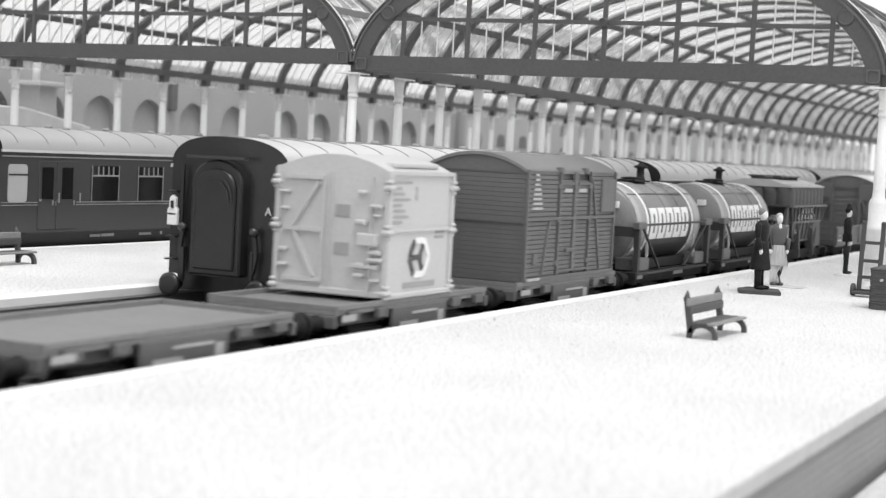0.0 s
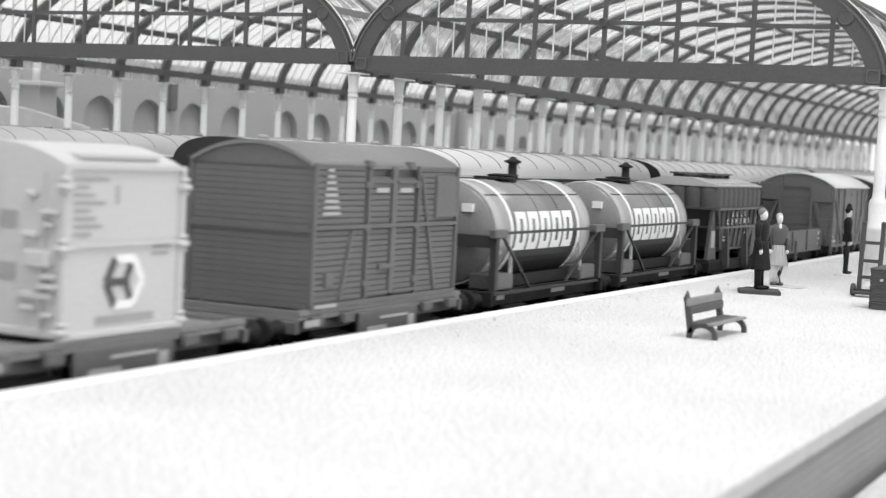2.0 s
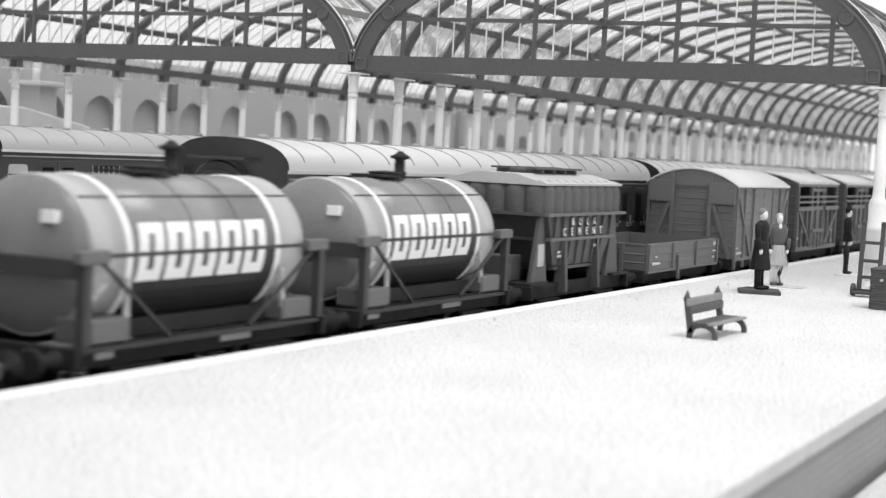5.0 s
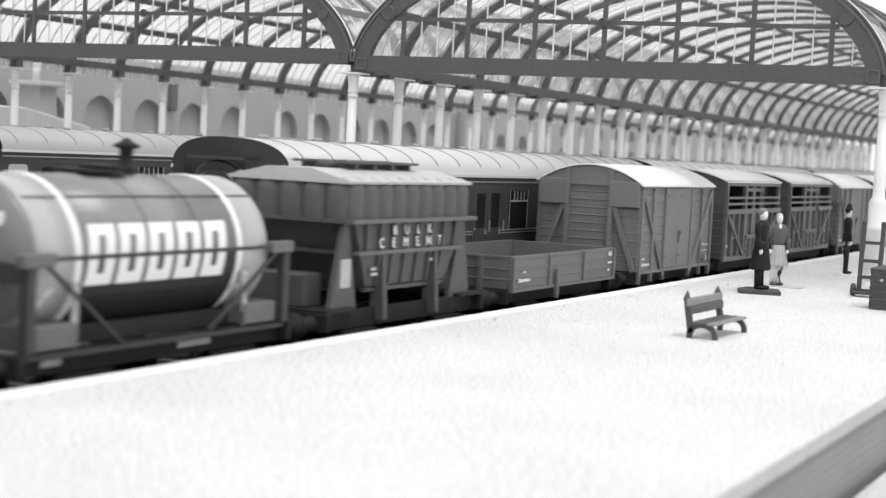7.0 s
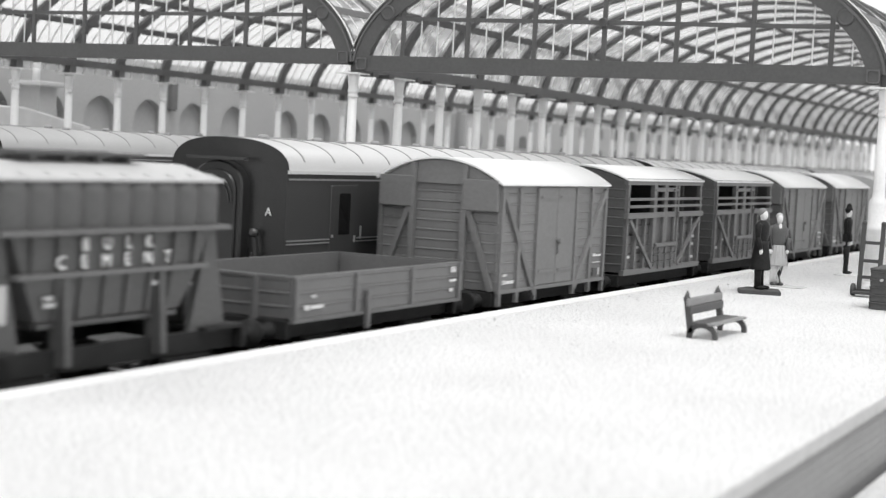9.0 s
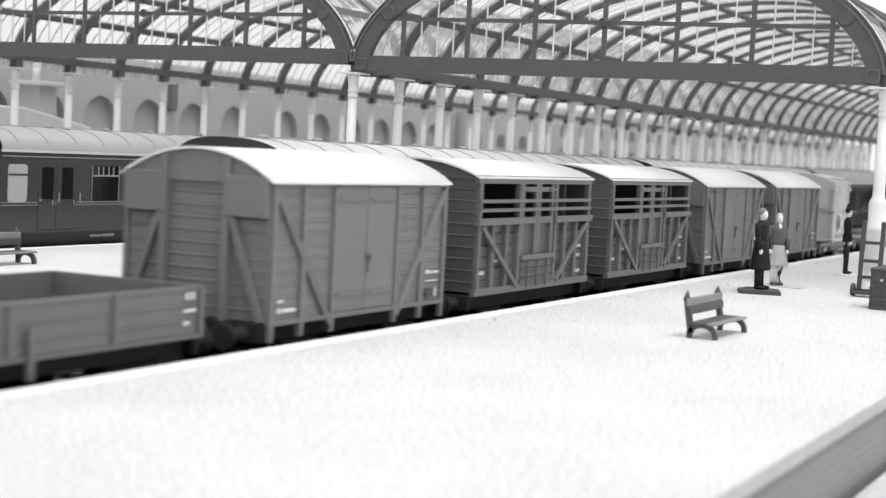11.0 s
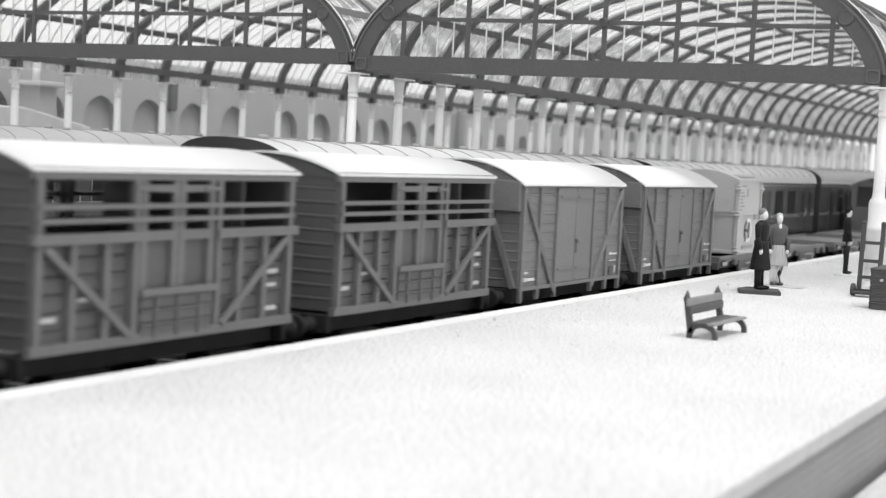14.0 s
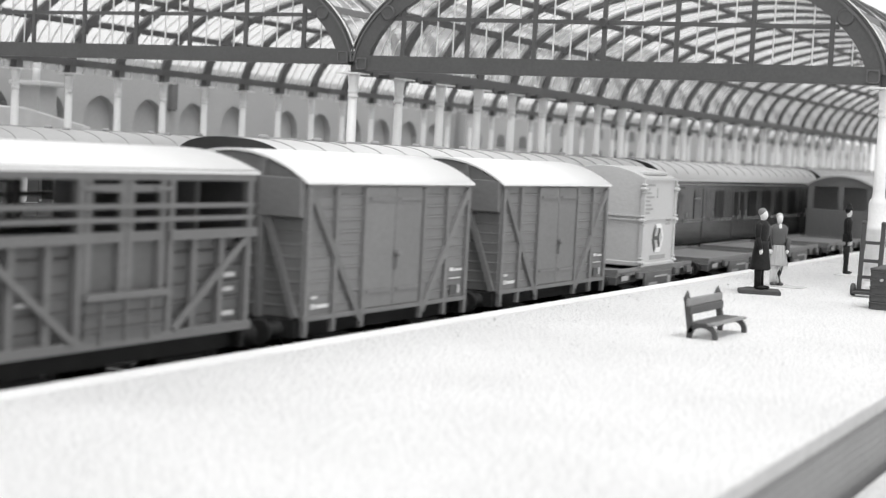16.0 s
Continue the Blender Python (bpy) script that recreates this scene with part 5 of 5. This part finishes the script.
            part("handle", bar(B(), (xs + wd - 0.14, y - 0.05, 2.02), (xs + wd - 0.14, y - 0.05, 1.9), 0.03, 0.03), M_CREAM, door)
            part("hinge", bx(B(), xs + 0.03, xs + 0.09, y - 0.045, y - 0.0225, 2.0, 2.05), M_CREAM, door)
            part("grab_rail", bar(B(), (xs + wd + 0.08, y - 0.05, 1.95), (xs + wd + 0.08, y - 0.05, 2.2), 0.03, 0.03), M_CREAM, c)
    marks(c, ((3.5, 1.1, 0.42, 0.06), (3.95, 1.1, 0.5, 0.07), (5.5, 1.1, 0.5, 0.06), (6.4, 1.1, 0.08, 0.08), (7.0, 1.1, 0.3, 0.06)), -hw + 0.072, M_MARKG)
    # end: gangway door with arched hood, steps and pipes
    g = prism(B(), [(-0.53, 1.3), (0.53, 1.3)] + [(0.53 * math.cos(math.radians(a)), 2.82 + 0.5 * math.sin(math.radians(a)) ** 0.8) for a in range(5, 180, 10)], "x", -0.22, 0.06)
    gang = part("gangway", soften(g, 0.03), M_COACHB, c, "black corridor gangway with cover plate")
    g = prism(B(), [(-0.42, 1.4), (0.42, 1.4)] + [(0.42 * math.cos(math.radians(a)), 2.75 + 0.42 * math.sin(math.radians(a)) ** 0.8) for a in range(5, 180, 10)], "x", -0.27, -0.221)
    part("cover_plate", soften(g, 0.03), M_COACHB, gang)
    part("hood_bar", bar(B(), (-0.24, -0.6, 3.36), (-0.24, 0.6, 3.36), 0.14, 0.05), M_COACH, gang)
    for rr in (0.3, 0.36):
        arcs = [(-0.285, -rr * math.cos(math.radians(a)) * 1.0, 2.6 + rr * 1.25 * math.sin(math.radians(a))) for a in range(0, 115, 8)]
        part("cover_beading", bent(B(), arcs, 0.03, 0.022, "x"), M_COACH, gang)
    for s in (-1, 1):
        if s > 0:
            part("end_rail", bar(B(), (-0.02, s * 0.85, 1.3), (-0.02, s * 0.85, 3.2), 0.06, 0.05, up=(1, 0, 0)), M_COACHB, c)
        part("buffer", lathe(B(), [(0.09, 0.05), (0.09, -0.2), (0.21, -0.22), (0.21, -0.27), (0.15, -0.3)], axis="x", n=18, origin=(0, s * 0.9, 1.08)), M_COACHB, c)
        for z in (1.5, 1.9, 2.3, 2.7) if s > 0 else ():
            part("step_iron", bx(B(), -0.12, 0.1, s * 1.02 - 0.1, s * 1.02 + 0.1, z, z + 0.03), M_COACHB, c)
        hose = part("brake_hose", bent(B(), [(-0.1, s * (0.74 + 0.05 * math.sin(q * 0.5)), 2.05 - q * 0.1) for q in range(8)], 0.07, 0.07, "x"), M_COACHB, c)
        part("hose_cock", lathe(B(), [(0.03, -0.2), (0.08, -0.18), (0.08, -0.08), (0.03, -0.06)], axis="x", n=10, origin=(0, s * 0.74, 2.1)), M_COACH, hose)
        part("vacuum_pipe", bar(B(), (-0.12, s * 0.72, 1.15), (-0.12, s * 0.72, 1.75), 0.06, 0.06), M_COACHB, c)
    return c


SIDE2 = [(1.65, 1.0, "D"), (3.55, 0.57, "T"), (4.45, 0.95, "D"), (5.8, 0.9, "L"), (7.75, 0.7, "D"), (8.5, 0.7, "D"), (9.65, 1.0, "W"), (11.5, 1.0, "W"), (13.3, 1.0, "W"), (15.1, 1.0, "W"), (16.9, 0.75, "D"), (18.0, 0.75, "D")]
SIDE2B = [(x, w, "W" if k == "L" else k) for x, w, k in SIDE2]
c2 = coach(23.3, T2, 19.4, True, "dark maroon-toned corridor coach with black gangway end", SIDE2)
lettering("A", 0.2, "letter", M_MARK, c2, P(0.062, -0.9, 2.4, 90, 0, -90), "small white letter")
g = prism(B(), [(0.88, 2.12), (1.1, 2.12), (1.1, 2.4), (1.06, 2.44), (1.06, 2.6), (0.99, 2.66), (0.92, 2.6), (0.92, 2.44), (0.88, 2.4)], "x", -0.12, -0.05)
part("tail_lamp_board", soften(g, 0.01), M_MARK, c2, "white painted tail lamp board")
part("lamp_slot", bx(B(), -0.135, -0.1205, 0.96, 1.02, 2.42, 2.55), M_COACHB, c2)
coach(43.3, T2, 19.4, False, "dark corridor coach standing in the platform", SIDE2B)
coach(63.3, T2, 19.4, False, "dark corridor coach with a dull grey roof standing in the platform", SIDE2B, top=M_COACHG)
SIDE3 = [(0.4, 0.65, "L"), (1.45, 0.62, "D"), (2.1, 0.75, "D"), (3.4, 1.05, "W"), (5.25, 1.05, "W"), (7.1, 1.05, "W"), (8.9, 0.8, "D"), (10.2, 1.05, "W"), (12.2, 1.05, "W"), (14.2, 1.05, "W"), (16.5, 0.8, "D")]
coach(27.95, T3, 19.4, True, "maroon-toned corridor coach behind the island platform", SIDE3, top=M_COACHG)
coach(8.0, T3, 19.4, False, "maroon-toned corridor coach behind the island platform", SIDE3, top=M_COACHG)
coach(47.9, T3, 19.4, False, "maroon-toned corridor coach behind the island platform", SIDE3, top=M_COACHG)


# ---- platform furniture and figures ----
def bench(m):
    b = thing("bench", m, "dark wooden platform bench with worn slats", "bench", "platform benches")
    W = 1.72
    for s in (-1, 1):
        x = s * (W / 2 - 0.08)
        n = 10
        g = bent(B(), [(x, 0.02 + 0.2 - 0.21 * math.cos(math.pi * i / n), 0.0 + 0.21 * math.sin(math.pi * i / n) ** 0.7) for i in range(n + 1)], 0.08, 0.075, "x")
        bar(g, (x, 0.41, 0.08), (x, 0.5, 0.62), 0.08, 0.09, up=(0, 1, 0))
        lathe(g, [(0.055, 0.58), (0.06, 0.62), (0.01, 0.73)], n=8, origin=(x, 0.5, 0))
        part("leg_frame", g, M_BENCH, b)
    for k in range(3):
        part("seat_slat", soften(bx(B(), -W / 2, W / 2, 0.0 + k * 0.14, 0.13 + k * 0.14, 0.22, 0.26), 0.012), M_BENCHL if k == 0 else M_BENCH, b)
    for k, z in enumerate((0.43, 0.56)):
        part("back_slat", soften(bar(B(), (-W / 2, 0.435 + k * 0.025, z), (W / 2, 0.435 + k * 0.025, z), 0.05, 0.13), 0.012), M_BENCHL if k else M_BENCH, b)
    return b


bn = bench(P(24.737, -4.246, 0, 0, 0, -1.0))
copy_thing(bn, P(24.45, 10.35, 0, 0, 0, 1))


def doll(name, m, label, coat, legs, hair, tall, skirt=False, hat=False, stand=None):
    """A small painted figurine, one plain mesh."""
    g = B()
    mats = [coat, legs, M_SKIN, hair, stand or M_COAT]
    k = tall / 1.75
    def blob(c, r, mi, seg=12):
        geo = bmesh.ops.create_uvsphere(g, u_segments=seg, v_segments=8, radius=1.0, matrix=Matrix.Translation([v * k for v in c]) @ Matrix.Diagonal((r[0] * k, r[1] * k, r[2] * k, 1)))
        for v in geo["verts"]:
            for f in v.link_faces:
                f.material_index, f.smooth = mi, True
    def oval(prof, c, mi, ax=1.0, ay=0.7):
        n0 = len(g.verts)
        lathe(g, [(r * k, h * k) for r, h in prof], n=16, origin=(0, 0, 0), mi=mi)
        g.verts.ensure_lookup_table()
        for v in g.verts[n0:]:
            v.co = Vector((v.co.x * ax + c[0] * k, v.co.y * ay + c[1] * k, v.co.z))
    def lathe_limb(a, b, r0, r1):
        """A tapered sleeve from a to b."""
        n0 = len(g.verts)
        a, b = Vector(a) * k, Vector(b) * k
        lathe(g, [(r0 * 0.5 * k, -0.02 * k), (r0 * k, 0.01 * k), (r1 * k, (b - a).length)], n=10, mi=0)
        turn = (b - a).to_track_quat("Z", "Y").to_matrix()
        g.verts.ensure_lookup_table()
        for v in g.verts[n0:]:
            v.co = a + turn @ v.co
    for s in (-1, 1):
        oval([(0.07, 0.02), (0.075, 0.3), (0.1, 0.75)], (0, s * 0.09), 1, 1, 1)
        blob((0.07, s * 0.1, 0.04), (0.14, 0.06, 0.045), 1 if not skirt else 0)
    if skirt:
        oval([(0.27, 0.48), (0.25, 0.5), (0.2, 0.75), (0.16, 0.98)], (0, 0), 4, 0.85, 1.0)
        for j in range(14):
            a = 2 * math.pi * j / 14
            bar(g, (0.215 * k * math.cos(a), 0.255 * k * math.sin(a), 0.49 * k), (0.13 * k * math.cos(a), 0.155 * k * math.sin(a), 0.97 * k), 0.03, 0.03, mi=4)
    else:
        oval([(0.23 if not hat else 0.16, 0.42 if not hat else 0.85), (0.23 if not hat else 0.16, 0.45 if not hat else 0.87), (0.18, 0.95), (0.19, 1.05)], (0, 0), 0, 0.85, 1.0)
    oval([(0.16, 0.95), (0.175, 1.05), (0.2, 1.25), (0.21, 1.38), (0.15, 1.46), (0.07, 1.5)], (0, 0), 0, 0.7, 1.08)
    for s in (-1, 1):
        lathe_limb((0, s * 0.2, 1.42), (0.02, s * 0.245, 1.12), 0.07, 0.06)
        lathe_limb((0.02, s * 0.245, 1.14), (0.09, s * 0.21, 0.87), 0.062, 0.05)
        blob((0.095, s * 0.205, 0.83), (0.045, 0.04, 0.06), 2, 8)
    if skirt:
        blob((0.1, 0, 1.4), (0.045, 0.05, 0.11), 2, 8)
    oval([(0.05, 1.46), (0.05, 1.55)], (0, 0), 2, 1, 1)
    blob((0.02, 0, 1.61), (0.088, 0.075, 0.12), 2)
    blob((-0.02, 0, 1.672), (0.098, 0.088, 0.092), 3)
    if hat:
        oval([(0.13, 1.68), (0.13, 1.72), (0.1, 1.73), (0.08, 1.82), (0.03, 1.86)], (0, 0), 3, 1, 1)
    me = mesh_of(name, g, mats)
    ob = new(name, me)
    ob.matrix_basis = m
    return tagged(ob, label, "figurine", "platform figurines")


def plate(m, pts, mat, label, h):
    ob = part("figure_base", soften(prism(B(), pts, "z", 0, h), 0.01), mat, m=m)
    return tagged(ob, label, "base", "figure bases")


BASE_H = 0.09
plate(P(33.75, -2.26, 0), [(-0.2, -0.55), (0.55, -0.3), (0.55, 0.4), (-0.05, 0.45), (-0.45, 0.3)], M_WOOD, "dark moulded base under a standing figurine", BASE_H)
doll("figurine", P(33.85, -2.24, BASE_H, 0, 0, -100), "dark overcoated model man figurine on a dark base", M_COAT, M_COAT, M_HAIR, 1.74)
plate(P(36.3, -2.15, 0), [(-0.3, -0.5), (0.3, -0.5), (0.3, 0.3), (-0.3, 0.3)], M_STONE, "thin pale base under a figurine", 0.02)
doll("figurine", P(36.3, -1.98, 0.02, 0, 0, -150), "model woman figurine in grey jacket and pale pleated skirt", M_JACKET, M_SKIN, M_FAIR, 1.66, skirt=True, stand=M_SKIRT)
plate(P(42.12, -2.37, 0), [(-0.35, -0.4), (0.15, -0.5), (0.45, -0.25), (0.45, 0.15), (0.2, 0.32), (-0.25, 0.3), (-0.42, 0.0)], M_MARK, "thin pale base under a figurine", 0.04)
doll("figurine", P(42.07, -2.33, 0.04, 0, 0, -66) @ Matrix.Diagonal((0.8, 0.62, 1, 1)), "thin dark suited model man figurine with hat", M_COAT, M_COAT, M_COAT, 1.74, hat=True)


def sack_truck():
    t = thing("sack_truck", P(35.2, -4.25, 0), "dark wooden ladder-framed luggage truck leaning by a column", "trolley")
    for s in (-1, 1):
        g = bar(B(), (0.28, s * 0.21, 0.1), (0.46, s * 0.21, 1.6), 0.09, 0.09, up=(1, 0, 0))
        lathe(g, [(0.06, 1.58), (0.06, 1.62), (0.03, 1.66)], n=8, origin=(0.46, s * 0.21, 0))
        part("side_rail", g, M_WOOD, t)
        part("wheel", lathe(B(), [(0.05, -0.04), (0.13, -0.04), (0.14, 0), (0.13, 0.04), (0.05, 0.04)], axis="y", n=16, origin=(0.22, s * 0.32, 0.14)), M_WOOD, t)
    for z in (0.42, 0.78, 1.18):
        part("rung", bar(B(), (0.268 + z * 0.12, -0.21, z), (0.268 + z * 0.12, 0.21, z), 0.07, 0.07), M_WOOD, t)
    part("toe_plate", soften(bx(B(), -0.1, 0.33, -0.28, 0.28, 0.06, 0.12), 0.015), M_WOOD, t)
    part("axle", bar(B(), (0.22, -0.32, 0.14), (0.22, 0.32, 0.14), 0.05, 0.05), M_WOOD, t)


sack_truck()


def crate():
    c = thing("luggage_crate", P(32.9, -5.45, 0), "dark plank-sided luggage crate with metal fittings", "crate")
    L, W2, H2 = 1.3, 0.5, 0.78
    me = plank_mesh(L, 0.145, M_WOOD, 0.04)
    part("inner", bx(B(), -L / 2 + 0.02, L / 2 - 0.02, -W2 + 0.02, W2 - 0.02, 0.0, H2), M_WOOD, c)
    for k in range(5):
        piece("plank", me, c, P(-L / 2, -W2, 0.01 + k * 0.155))
        piece("plank", me, c, P(L / 2, W2, 0.01 + k * 0.155, 0, 0, 180))
        piece("plank", plank_mesh(2 * W2, 0.145, M_WOOD, 0.04), c, P(-L / 2 + 0.0, W2, 0.01 + k * 0.155, 0, 0, -90))
    part("lid", soften(bx(B(), -L / 2 - 0.05, L / 2 + 0.05, -W2 - 0.05, W2 + 0.05, H2, H2 + 0.05), 0.01), M_WOOD, c)
    part("rivet", lathe(B(), [(0.03, -0.1), (0.03, 0.0)], axis="x", n=8, origin=(-L / 2 - 0.03, 0.3, 0.6)), M_MARKG, c)


crate()


def specks():
    """Loose dark grit scattered on the near platform."""
    rg = random.Random(5)
    g = B()
    for _ in range(450):
        x, y = rg.uniform(21, 62), -0.4 - 6.6 * rg.random() ** 1.6
        r = rg.uniform(0.006, 0.015) if rg.random() < 0.97 else rg.uniform(0.015, 0.026)
        v = [g.verts.new((x + r * a, y + r * b, c_ * r)) for a, b, c_ in ((1, 0, 0), (-0.5, 0.9, 0), (-0.5, -0.9, 0), (0, 0, 0.9))]
        for q in ((0, 1, 3), (1, 2, 3), (2, 0, 3)):
            g.faces.new([v[i] for i in q])
    tagged(part("grit", g, M_GRIT), "fine dark grit scattered on the platform", "grit", kind="stuff")


specks()


# ---- motion ----
def run(t):
    """How far the train has rolled after t seconds."""
    return 3.85109 * t - 0.0091141 * t * t + 0.00034503 * t ** 3


def motions():
    times = [k * 0.5 for k in range(33)]
    fine = [k * 16.0 / 112 for k in range(113)]
    for w, xc, sets, *z in TRAIN:
        zz, yy = z if z else (RAIL, T1)
        walk(w, [(t, P(xc - run(t), yy, zz)) for t in times])
        for o, x in sets:
            walk(o, [(t, P(x, 0, 0.47, 0, -math.degrees(run(t) / 0.47), 0)) for t in fine])


motions()
